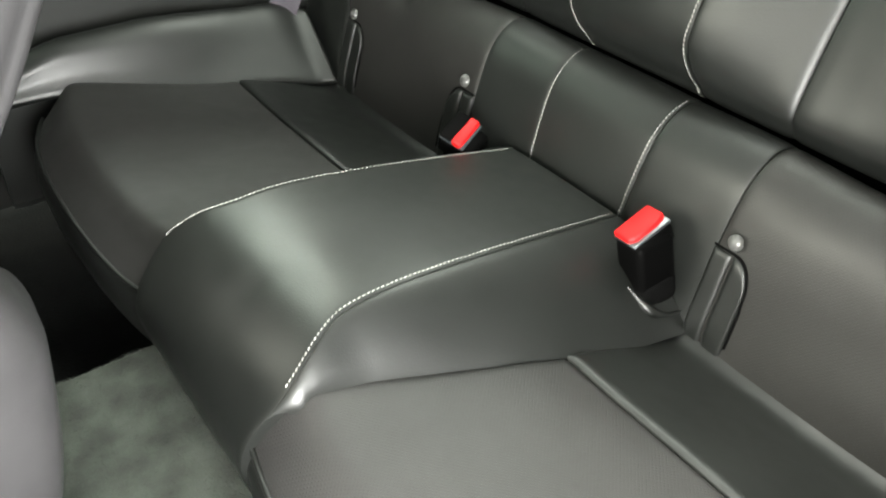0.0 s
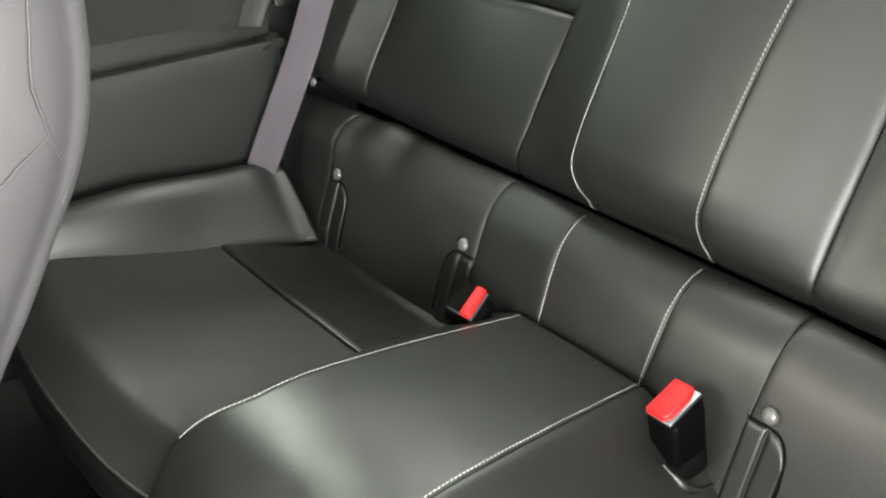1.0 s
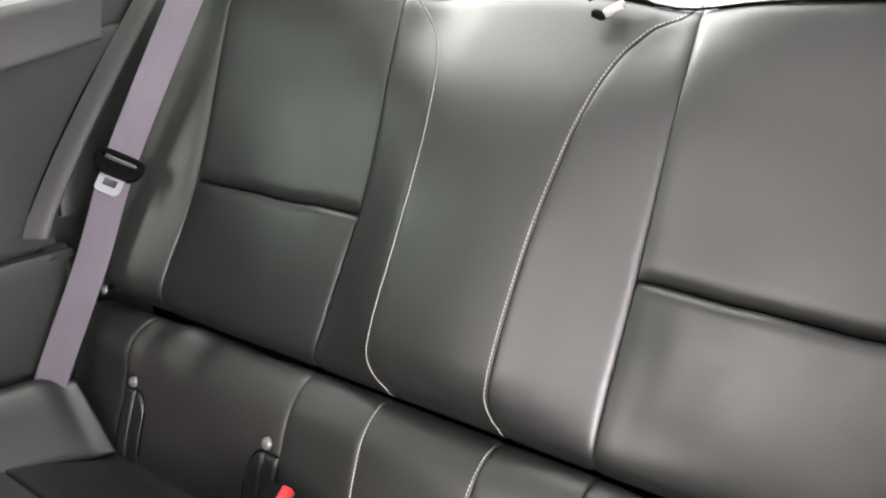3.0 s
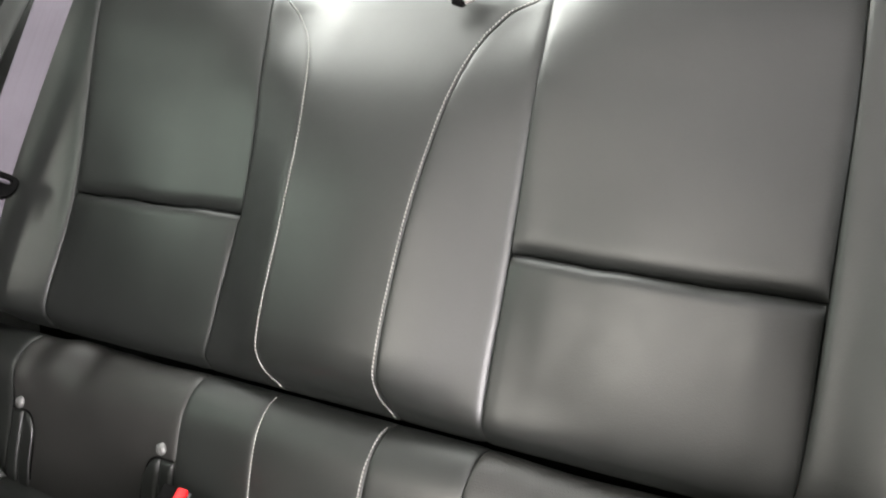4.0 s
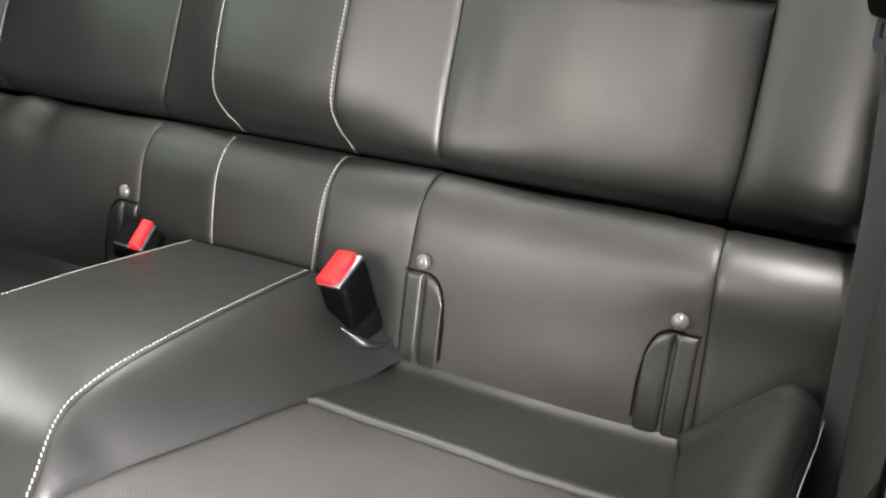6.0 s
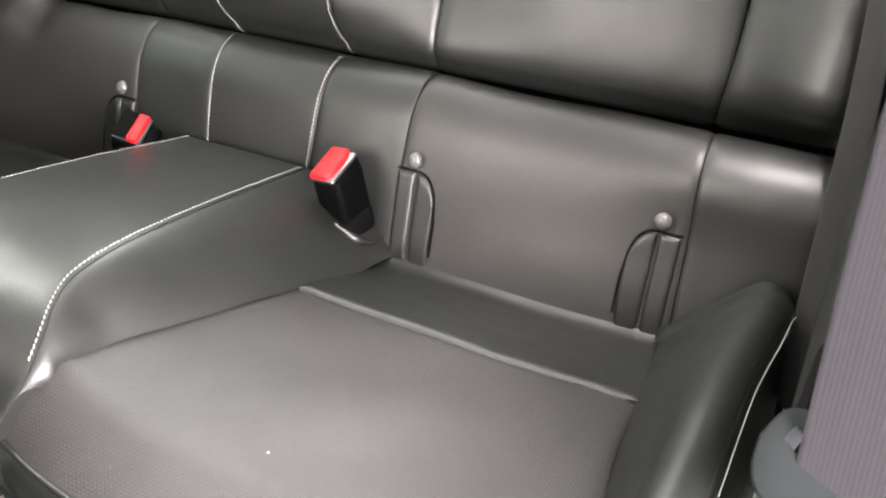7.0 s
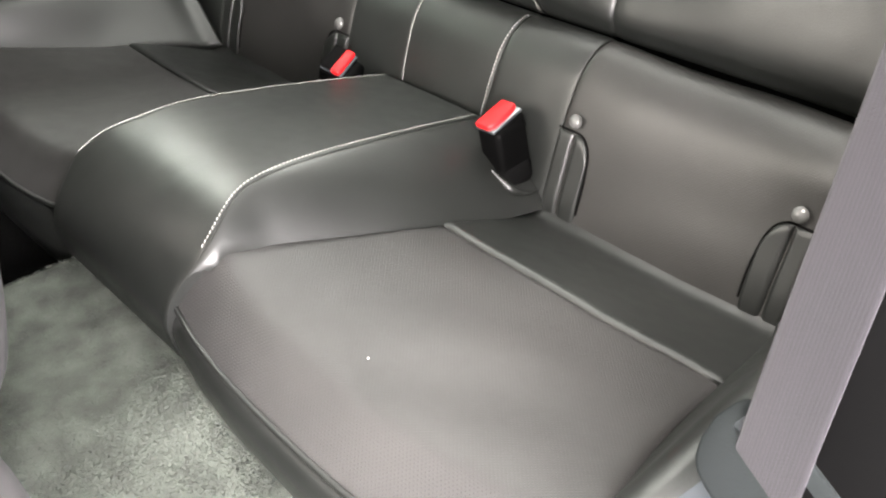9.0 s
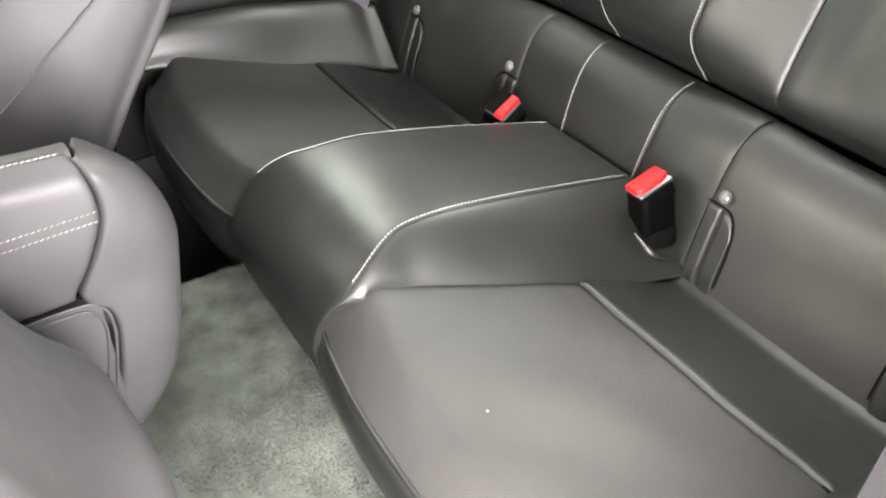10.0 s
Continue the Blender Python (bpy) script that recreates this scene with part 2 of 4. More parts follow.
def stitches(name, curve, normal, parent, length=0.0038, pitch=0.0050, width=0.00115, height=0.0008, mat=None, label="", slant=0.25):
    """A row of single stitches along curve(s), s from 0 to 1, standing out along normal."""
    pts = [Vector(curve(i / 400)) for i in range(401)]
    run = [0.0]
    for a, b in zip(pts, pts[1:]):
        run.append(run[-1] + (b - a).length)
    verts, faces, d, i = [], [], pitch / 2, 0
    while d < run[-1] - length:
        while run[i + 1] < d:
            i += 1
        a = pts[i].lerp(pts[i + 1], (d - run[i]) / max(run[i + 1] - run[i], 1e-9))
        t = (pts[i + 1] - pts[i]).normalized()
        n = (Vector(normal(d / run[-1])) if callable(normal) else Vector(normal)).normalized()
        s = n.cross(t).normalized()
        t = (t + s * slant).normalized()
        c = a + n * height * 0.3
        k = len(verts)
        for e, f in ((-1, 0.4), (-0.7, 1), (0.7, 1), (1, 0.4)):
            mid = c + t * e * length / 2
            verts += [tuple(mid - s * width / 2 * f), tuple(mid + n * height * f), tuple(mid + s * width / 2 * f)]
        for e in range(3):
            o = k + e * 3
            faces += [(o, o + 1, o + 4, o + 3), (o + 1, o + 2, o + 5, o + 4)]
        d += pitch
    me = bpy.data.meshes.new(name)
    me.from_pydata(verts, [], faces)
    ob = finish(name, me, mat or THREAD, parent, label)
    return tagged(ob, kind="stuff")


def tube(points, radius, sides=8, closed=False):
    """A bmesh tube along points, with radius a number or one for each point."""
    bm = bmesh.new()
    rings = []
    for i, p in enumerate(points):
        p = Vector(p)
        a, b = Vector(points[max(i - 1, 0)]), Vector(points[min(i + 1, len(points) - 1)])
        t = (b - a).normalized()
        s = t.orthogonal().normalized() if not rings else (last - t * last.dot(t)).normalized()
        last = s
        n = t.cross(s)
        r = radius[i] if isinstance(radius, (list, tuple)) else radius
        rings.append([bm.verts.new(p + (s * math.cos(k * 2 * math.pi / sides) + n * math.sin(k * 2 * math.pi / sides)) * r) for k in range(sides)])
    for a, b in zip(rings, rings[1:]):
        for k in range(sides):
            bm.faces.new((a[k], a[(k + 1) % sides], b[(k + 1) % sides], b[k]))
    bm.faces.new(rings[0]), bm.faces.new(rings[-1])
    return bm


def block(size, m, bevel=0.004, seg=3):
    """A bevelled box of the given size at the pose m."""
    bm = bmesh.new()
    bmesh.ops.create_cube(bm, size=1)
    bmesh.ops.scale(bm, vec=size, verts=bm.verts[:])
    if bevel:
        bmesh.ops.bevel(bm, geom=bm.edges[:], offset=bevel, segments=seg, affect="EDGES", profile=0.5)
    bmesh.ops.transform(bm, matrix=m, verts=bm.verts[:])
    return bm


def slab(outline, thick, m, bevel=0.0015, seg=2, holes=()):
    """A plate of the given outline in the plane of m's x and y, thick along z, bevelled."""
    bm = bmesh.new()
    top = [bm.verts.new((x, y, thick / 2)) for x, y in outline]
    low = [bm.verts.new((x, y, -thick / 2)) for x, y in outline]
    if holes:
        n = len(outline)
        ht = [bm.verts.new((x, y, thick / 2)) for x, y in holes]
        hl = [bm.verts.new((x, y, -thick / 2)) for x, y in holes]
        for k in range(n):
            q = (k + 1) % n
            bm.faces.new((top[k], top[q], ht[q], ht[k]))
            bm.faces.new((low[q], low[k], hl[k], hl[q]))
            bm.faces.new((ht[q], hl[q], hl[k], ht[k]))
    else:
        bm.faces.new(top), bm.faces.new(low[::-1])
    for k in range(len(outline)):
        q = (k + 1) % len(outline)
        bm.faces.new((top[q], top[k], low[k], low[q]))
    bmesh.ops.recalc_face_normals(bm, faces=bm.faces[:])
    if bevel:
        inner = set(ht + hl) if holes else set()
        sharp = [e for e in bm.edges if len(e.link_faces) == 2 and e.calc_face_angle() > 0.7 and not inner.intersection(e.verts)]
        bmesh.ops.bevel(bm, geom=sharp, offset=bevel, segments=seg, affect="EDGES", profile=0.5)
    bmesh.ops.transform(bm, matrix=m, verts=bm.verts[:])
    return bm


def basis(at, x, y):
    """A pose at the point, with its x axis along x and y near y."""
    x = Vector(x).normalized()
    z = x.cross(Vector(y)).normalized()
    y = z.cross(x)
    return Matrix.Translation(at) @ Matrix((x, y, z)).transposed().to_4x4()


def ribbon(name, path, across, width, mat, parent, ribs=13, thick=0.0014, n=60, label=""):
    """A woven belt along path(s), with across(s) its width's direction, ribbed lengthwise."""
    verts, faces = [], []
    m = ribs * 4
    for i in range(n + 1):
        s = i / n
        p, a = Vector(path(s)), Vector(across(s)).normalized()
        t = (Vector(path(min(s + 0.01, 1))) - Vector(path(max(s - 0.01, 0)))).normalized()
        up = a.cross(t).normalized()
        for k in range(m + 1):
            c = k / m - 0.5
            edge = 1 - smooth(0.46, 0.5, abs(c)) * 0.9
            rib = 0.5 + 0.5 * math.cos(2 * math.pi * k / 4)
            verts.append(tuple(p + a * c * width + up * (thick * 0.5 * edge + 0.0005 * rib * edge)))
        for k in range(m, -1, -1):
            c = k / m - 0.5
            edge = 1 - smooth(0.46, 0.5, abs(c)) * 0.9
            verts.append(tuple(p + a * c * width - up * thick * 0.5 * edge))
    w = 2 * (m + 1)
    for i in range(n):
        for k in range(w):
            faces.append((i * w + k, i * w + (k + 1) % w, (i + 1) * w + (k + 1) % w, (i + 1) * w + k))
    me = bpy.data.meshes.new(name)
    me.from_pydata(verts, [], faces)
    uv = me.uv_layers.new(name="weave")
    for lo in me.loops:
        i, k = divmod(lo.vertex_index, w)
        uv.data[lo.index].uv = ((k if k <= m else w - 1 - k) / m * ribs, i / n)
    return finish(name, me, mat, parent, label)


# ---------------------------------------------------------------- the cabin shell
def grid(name, shape, mat, parent, nu, nv, thick, side=1, label=""):
    return panel(name, shape, mat, parent, nu, nv, 0.0, 0.01, thick, "", side, 0.0, label)


def carpet_z(x, y):
    """Height of the carpet: the tunnel in the middle, the footwells beside it."""
    drop = smooth(0.12, 0.46, x) if x > 0 else smooth(0.123, 0.150, -x)
    return 0.272 - 0.15 * drop + 0.02 * smooth(-0.55, -0.9, y) + 0.004 * noise.noise(Vector((x * 9, y * 9, 0)))


floor = grid("floor", lambda u, v: (lerp(-0.78, 0.80, u), lerp(-1.9, 0.34, v), carpet_z(lerp(-0.78, 0.80, u), lerp(-1.9, 0.34, v)) - 0.05 * smooth(-0.30, -0.20, lerp(-1.9, 0.34, v))), CARPET, None, 180, 126, 0.05)
tagged(floor, "worn grey-green carpet over the floor and tunnel", "carpet", kind="structure")
# the far footwell's shade is put into this sheet's near-black colour
well = grid("footwell", lambda u, v: (lerp(-0.76, -0.134, u), lerp(-1.5, -0.36, v), carpet_z(-0.4, lerp(-1.5, -0.36, v)) + 0.012), SHADED_CARPET, None, 30, 30, 0.01)
tagged(well, "far footwell floor, carpet coloured near-black for its shade", "carpet", kind="structure")
ground = part("ground", block((60, 60, 0.1), Matrix.Translation((0, 0, -0.35)), 0), textured("concrete", (0.26, 0.26, 0.25), 0.9, 120, 0.004, cells=False), None)
tagged(ground, "pale concrete ground outside the car", "ground", kind="structure")
# unseen roof: rear edge set to block the far lamp, cloth pale for bounce
roof = part("ceiling", block((1.16, 1.57, 0.05), Matrix.Translation((0, -0.585, 1.325)), 0.015), LINER, None)
tagged(roof, "pale cloth headliner of the car roof, out of view", "headliner", kind="structure")
# added slab, out of view, covers the overlit top of the headliner
skin = part("roof_skin", block((1.16, 1.57, 0.02), Matrix.Translation((0, -0.585, 1.364)), 0.008), BLACK, None)
tagged(skin, "black painted outer roof of the car", "car roof", kind="structure")
front = part("wall_front", block((1.6, 0.06, 0.75), Matrix.Translation((0, -1.93, 0.42)), 0.02), PLASTIC, None)
tagged(front, "black plastic bulkhead in front of the seats", "bulkhead", kind="structure")
shelf = part("parcel_shelf", block((1.34, 0.80, 0.03), pose(0, 0.725, 0.935, -2), 0.01), LIT_SHELF, None)
tagged(shelf, "parcel shelf behind the backrest, coloured pale for bright light", "shelf", kind="structure")
under = part("wall_rear", block((1.36, 0.04, 0.78), Matrix.Translation((0, 0.36, 0.52)), 0.01), PLASTIC, None)
tagged(under, "black panel behind the rear backrest", "panel", kind="structure")


def quarter(sg):
    """The side trim beside the rear seat: a lower panel with a tray, a recessed cloth field, and a sloping sill below the glass."""
    q = thing("quarter_trim", (sg * 0.68, -0.2, 0.2), "black moulded side trim with a tray and a cloth field", "side trim", "side trims", "structure")
    face, deep = 0.664, 0.715
    low_y, high_y = (-0.62, -0.62) if sg < 0 else (-0.37, -0.37)

    def low(u, v):
        y, z = lerp(low_y, 0.03, u), lerp(0.16, 0.566, v)
        x = face + 0.012 * smooth(0.5, 0.16, z) - 0.006 * math.sin(math.pi * v) + 0.03 * smooth(0.0, 0.03, y)
        return (sg * x, y, z + 0.010 * (y + 0.3) * v)

    def tray(u, v):
        # rounded lip, trough, and the rise to the cloth field behind; the trough ends before the ridge
        y = lerp(low_y, 0.02, u)
        x, z = spline([(face + 0.001, 0.556), (face + 0.005, 0.5645), (face + 0.013, 0.5635), (face + 0.020, 0.545), (face + 0.030, 0.534), (deep - 0.006, 0.540), (deep + 0.003, 0.612)], v)
        return (sg * x, y, max(z, lerp(0.5, 0.5635, smooth(-0.050, -0.010, y))) + 0.010 * (y + 0.3))

    def rim_y(z):
        return lerp(-0.035, 0.190, (max(z - 0.596, 0) / 0.335) ** 1.15)

    def belt_line(y):
        return 0.846 + 0.22 * y

    def field(u, v):
        # the cloth field, framed behind by a ridge that rises backwards
        y1 = rim_y(lerp(0.597, 0.88, v))
        y = lerp(high_y, y1, u)
        z = lerp(0.597, belt_line(y) + 0.02, v)
        return (sg * (deep - 0.012 * smooth(0.72, 1.0, u) ** 2 + 0.008 * math.sin(math.pi * v)), lerp(high_y, rim_y(z), u), z)

    def ridge(u, v):
        z = lerp(0.590, 1.0, v)
        x = deep - 0.0115 - 0.030 * smooth(-0.25, 0.50, u) + 0.0047 + 0.055 * smooth(0.50, 0.95, u)
        return (sg * x, rim_y(z) - 0.002 + 0.060 * u, z)

    def sill(u, v):
        # smooth grey band below the side glass
        y = lerp(high_y, 0.13, u)
        return (sg * (deep - 0.014 + 0.012 * (1 - v) * v * 4 * 0.5 - 0.02 * v + 0.050 * smooth(0.86, 1.0, v)), y, lerp(belt_line(y), 0.945 + 0.18 * y, v))

    side = -1 if sg < 0 else 1
    panel("lower_panel", low, PLASTIC, q, 40, 24, 0.006, 0.02, 0.02, "T", -side, 0.0)
    panel("tray", tray, PLASTIC, q, 60, 36, 0.0, 0.01, 0.01, "", -side, 0.0)
    panel("cloth_field", field, CLOTH_PANEL, q, 36, 24, 0.004, 0.012, 0.015, "LT", -side, 0.0005, "dark woven cloth field")
    panel("ridge", ridge, PLASTIC, q, 24, 30, 0.0, 0.008, 0.02, "", -side, 0.0)
    panel("sill", sill, GREY_TRIM, q, 40, 14, 0.003, 0.008, 0.02, "B", -side, 0.0, "smooth grey sill under the glass")
    def rear_pillar(u, v):
        return (sg * (0.735 - 0.15 * v ** 3), lerp(lerp(0.05, -0.22, smooth(0.5, 1.0, v)), 1.1, u), lerp(0.60, 1.34, v))

    panel("rear_pillar_trim", rear_pillar, PLASTIC, q, 20, 16, 0.003, 0.008, 0.02, "L", -side, 0.0, "black trim of the rear roof pillar")
    if sg > 0:
        part("pillar_trim", block((0.112, 0.016, 0.80), Matrix.Translation((0.722, -0.379, 0.56)), 0.005), BLACK, q, "black trim at the foot of the pillar")
    return q


for sg in (-1, 1):
    quarter(sg)
    wall = part("wall_left" if sg < 0 else "wall_right", block((0.03, 1.0 if sg < 0 else 0.74, 0.50), Matrix.Translation((sg * 0.765, -0.12 if sg < 0 else 0.01, 0.54)), 0.008), PLASTIC, None)
    tagged(wall, "outer body panel behind the side trim", "body panel", kind="structure")
# sill added to keep the low door light off the carpet
sill = part("door_sill", block((0.09, 1.30, 0.25), Matrix.Translation((0.765, -1.04, 0.205)), 0.02), PLASTIC, None)
tagged(sill, "black plastic sill added at the open door", "door sill", kind="structure")
door = part("door_1", block((0.08, 1.25, 0.75), Matrix.Translation((-0.80, -1.27, 0.55)), 0.03), PLASTIC, None)
tagged(door, "closed black inner door panel of the far side", "door", kind="structure")

# ---------------------------------------------------------------- rear backrest
BACK = [(0.140, 0.4625), (0.112, 0.4635), (0.0895, 0.481), (0.0840, 0.530), (0.143, 0.685), (0.208, 0.853), (0.240, 0.932), (0.262, 0.966), (0.300, 0.974), (0.330, 0.955)]


def bulge(x, z):
    """How far the backrest stands forward of its plain plane."""
    a = abs(x)
    mid = smooth(0.480, 0.550, z) * (1 - 0.92 * smooth(0.70, 0.93, z))
    edge = 0.100 if x < 0 else 0.075
    d = 0.028 * mid * (1 - min(max((a - edge) / (0.204 - edge), 0), 1)) + 0.004 * mid * (1 - (a / edge) ** 2 if a < edge else 0)
    d -= 0.010 * mid * smooth(0.08, 0.21, a) * smooth(0.36, 0.22, a)
    d += (0.040 - 0.014 * smooth(0.6, 0.9, z)) * smooth(0.515, 0.625, a) * smooth(0.47, 0.53, z)
    d -= 0.034 * smooth(0.82, 0.985, z) * (1 - smooth(0.10, 0.30, a))
    if a > 0.615:
        d -= 8.0 * (a - 0.615) ** 2
    return d


def back_at(x, s):
    y, z = spline(BACK, s)
    a = abs(x)
    crown = 0.009 * smooth(0.20, 0.42, a) - 0.011 * math.exp(-((a - 0.17) / 0.06) ** 2)
    return (x, y - bulge(x, z), z + crown * smooth(0.86, 0.95, z))


def back_s(z):
    lo, hi = 0.25, 0.85
    for _ in range(30):
        m = (lo + hi) / 2
        lo, hi = (m, hi) if spline(BACK, m)[1] < z else (lo, m)
    return lo


# the seams of the two halves by height: the stitched one, the inner and the outer one
LEVEL = (0.462, 0.49, 0.53, 0.575, 0.62, 0.67, 0.73, 0.79, 0.84, 0.88, 0.915, 0.9475, 0.958)
STITCHED = {-1: (0.093, 0.100, 0.109, 0.112, 0.109, 0.104, 0.100, 0.103, 0.112, 0.126, 0.145, 0.174, 0.190),
            1: (0.082, 0.078, 0.0735, 0.0712, 0.0725, 0.076, 0.0815, 0.089, 0.097, 0.1065, 0.121, 0.1455, 0.174)}
INNER = {-1: (0.224, 0.220, 0.214, 0.210, 0.204, 0.198, 0.194, 0.194, 0.198, 0.202, 0.207, 0.212, 0.213),
         1: (0.195, 0.1955, 0.197, 0.1975, 0.1985, 0.199, 0.199, 0.199, 0.198, 0.198, 0.196, 0.193, 0.192)}
OUTWARD = {-1: (0.540, 0.539, 0.533, 0.526, 0.518, 0.514, 0.514, 0.520, 0.524, 0.527, 0.528, 0.528, 0.528),
           1: (0.516, 0.520, 0.524, 0.526, 0.526, 0.526, 0.526, 0.526, 0.526, 0.525, 0.523, 0.522, 0.522)}


def seam_x(table, sg, s):
    z = spline(BACK, s)[1] if s < 0.78 else 0.974
    return float(np.interp(z, LEVEL, table[sg])) + (0.012 * smooth(0.958, 0.972, z) if table is STITCHED else 0.0)


def stitch_x(sg, s):
    # smoothed over the neighbouring heights
    return sum(seam_x(STITCHED, sg, s + d * 0.018) * w for d, w in ((-1, 0.25), (0, 0.5), (1, 0.25)))


def inner_s(sg, s):
    return sum(seam_x(INNER, sg, s + d * 0.018) * w for d, w in ((-1, 0.25), (0, 0.5), (1, 0.25)))


def outward(sg, s):
    return sum(seam_x(OUTWARD, sg, s + d * 0.018) * w for d, w in ((-1, 0.25), (0, 0.5), (1, 0.25)))


SEAM, OUTER = 0.204, 0.525
CREASE = back_s(0.681)
backrest = thing("rear_bench_back", (0, 0.1, 0.47), "black leather rear bench backrest with white stitching", "backrest")
panel("centre_panel", lambda u, v: back_at(lerp(-stitch_x(-1, v), stitch_x(1, v), u), v), LEATHER, backrest, 34, 70, 0.0006, 0.008, gap=0.0004)
for sg in (-1, 1):
    panel("inner_bolster", lambda u, v: back_at(sg * lerp(stitch_x(sg, v), inner_s(sg, v), u), v), LEATHER, backrest, 24, 70, 0.003, 0.013, side=sg, own={"L": (0.0012, 0.014)}, gap=0.0005)

    def wavy(u):
        # the crease wanders a little between its fixed ends
        return (0.0008 * math.sin(math.pi * (4.6 * u + 0.4 * sg)) + 0.0003 * math.sin(math.pi * 11 * u)) * min(1.0, 8 * u * (1 - u))

    def lower_shape(u, v):
        # the top edge swells forward and upward over the crease, less at its two ends
        w = lerp(0, CREASE, v)
        x, y, z = back_at(sg * lerp(inner_s(sg, w), outward(sg, w), u), w)
        swell = 0.007 * smooth(0.72, 0.97, v) * min(1.0, 7 * u * (1 - u))
        return (x, y - swell, z + 0.3 * swell + wavy(u) * smooth(0.85, 1.0, v))

    def upper_shape(u, v):
        w = lerp(CREASE, 1, v)
        x, y, z = back_at(sg * lerp(inner_s(sg, w), outward(sg, w), u), w)
        return (x, y, z + wavy(u) * smooth(0.12, 0.0, v))

    panel("lower_insert", lower_shape, LEATHER, backrest, 40, 50, 0.006, 0.020, side=sg, own={"T": (0.010, 0.013), "L": (0.0022, 0.016), "R": (0.0028, 0.016)}, gap=0.0006)
    panel("upper_insert", upper_shape, LEATHER, backrest, 40, 50, 0.006, 0.020, side=sg, own={"B": (0.011, 0.020), "L": (0.0022, 0.016), "R": (0.0028, 0.016)}, gap=0.0006)
    panel("outer_bolster", lambda u, v: back_at(sg * lerp(outward(sg, v), 0.655, u), v), LEATHER, backrest, 24, 70, 0.003, 0.013, side=sg, gap=0.0006)
    stitches("stitching", lambda s: Vector(back_at(sg * (stitch_x(sg, lerp(0.16, 0.775, s)) - 0.003), lerp(0.16, 0.775, s))) + Vector((0, -0.0008, 0)), (0, -1, 0.3), backrest, label="white thread")
    part("piping", tube([Vector(back_at(sg * lerp(0.0, 0.64, i / 24), 0.775)) + Vector((0, 0, 0.002)) for i in range(25)], 0.0018), BLACK, backrest)

part("backing", block((1.30, 0.02, 0.30), Matrix.Translation((0, 0.150, 0.48)), 0.004), BLACK, backrest)
part("backing", block((1.26, 0.012, 0.44), pose(0, 0.195, 0.72, -21), 0.003), BLACK, backrest)

# ---------------------------------------------------------------- lower back roll
ROLL = [(-0.038, 0.230), (-0.030, 0.290), (-0.0145, 0.350), (0.001, 0.402), (0.021, 0.448), (0.050, 0.473), (0.082, 0.474), (0.120, 0.445)]


def roll_at(x, s):
    y, z = spline(ROLL, s)
    a = abs(x)
    d = 0.014 * smooth(0.42, 0.53, a) * smooth(0.38, 0.46, z) - 0.006 * smooth(0.28, 0.40, a) * smooth(0.62, 0.40, a) * smooth(0.32, 0.38, z)
    sag = 0.006 * math.sin(math.pi * min(max((a - SEAM) / (OUTER - SEAM), 0), 1)) * smooth(0.42, 0.47, z)
    ripple = 0.006 * math.exp(-((x + 0.455) / 0.022) ** 2) - 0.004 * math.exp(-((x + 0.405) / 0.018) ** 2) - 0.003 * math.exp(-((x + 0.50) / 0.015) ** 2)
    return (x, y - d - ripple * smooth(0.40, 0.46, z), z - sag + ripple * smooth(0.43, 0.47, z))


lower = thing("lower_back_roll", (0, 0, 0.23), "black leather roll between bench cushion and backrest", "seat roll")
panel("centre_panel", lambda u, v: roll_at(lerp(-lerp(0.072, 0.086, v), lerp(0.077, 0.090, v), u), v), LEATHER, lower, 26, 34, 0.0008, 0.008, gap=0.0004)
for sg in (-1, 1):
    mid_seam = (lambda v: lerp(0.077, 0.090, v)) if sg > 0 else (lambda v: lerp(0.072, 0.086, v))
    in_seam = (lambda v: lerp(0.200, 0.208, v)) if sg > 0 else (lambda v: lerp(0.196, 0.206, v))
    out_seam = lambda v: lerp(0.533, 0.523, v)
    panel("inner_panel", lambda u, v: roll_at(sg * lerp(mid_seam(v), in_seam(v), u), v), LEATHER, lower, 24, 34, 0.0013, 0.012, side=sg, gap=0.0005)
    panel("insert", lambda u, v: roll_at(sg * lerp(in_seam(v), out_seam(v), u), v), PIERCED_BACK, lower, 40, 34, 0.0022, 0.012, side=sg, gap=0.0005, label="lightly perforated leather")
    panel("outer_panel", lambda u, v: roll_at(sg * lerp(out_seam(v), 0.655, u), v), LEATHER, lower, 22, 34, 0.0020, 0.010, side=sg, gap=0.0005)
    stitches("stitching", lambda s: Vector(roll_at(sg * (mid_seam(lerp(0.3, 0.8, s)) - 0.003), lerp(0.3, 0.8, s))) + Vector((0, -0.0010, 0.0008)), (0, -1, 0.5), lower, label="white thread")

# ---------------------------------------------------------------- bench cushion
CUSH = [(-0.190, 0.329), (-0.25, 0.339), (-0.31, 0.347), (-0.37, 0.354), (-0.412, 0.3585), (-0.435, 0.3600), (-0.447, 0.3555), (-0.461, 0.3460), (-0.475, 0.3370), (-0.489, 0.328)]
FACE = [(-0.490, 0.325), (-0.499, 0.305), (-0.492, 0.262), (-0.462, 0.190)]
STRIP = [(-0.004, 0.310), (-0.016, 0.3000), (-0.026, 0.2920), (-0.038, 0.2855), (-0.055, 0.2865), (-0.095, 0.2995), (-0.14, 0.315), (-0.186, 0.330)]


def inner_x(y):
    return 0.199 - 0.010 * min(max((-0.02 - y) / 0.17, 0), 1) - 0.064 * min(max((-0.19 - y) / 0.256, 0), 1) - 0.016 * smooth(-0.435, -0.480, y)


def outer_x(y):
    return 0.531 + 0.015 * smooth(0, -0.2, y) + 0.04 * smooth(-0.2, -0.52, y)


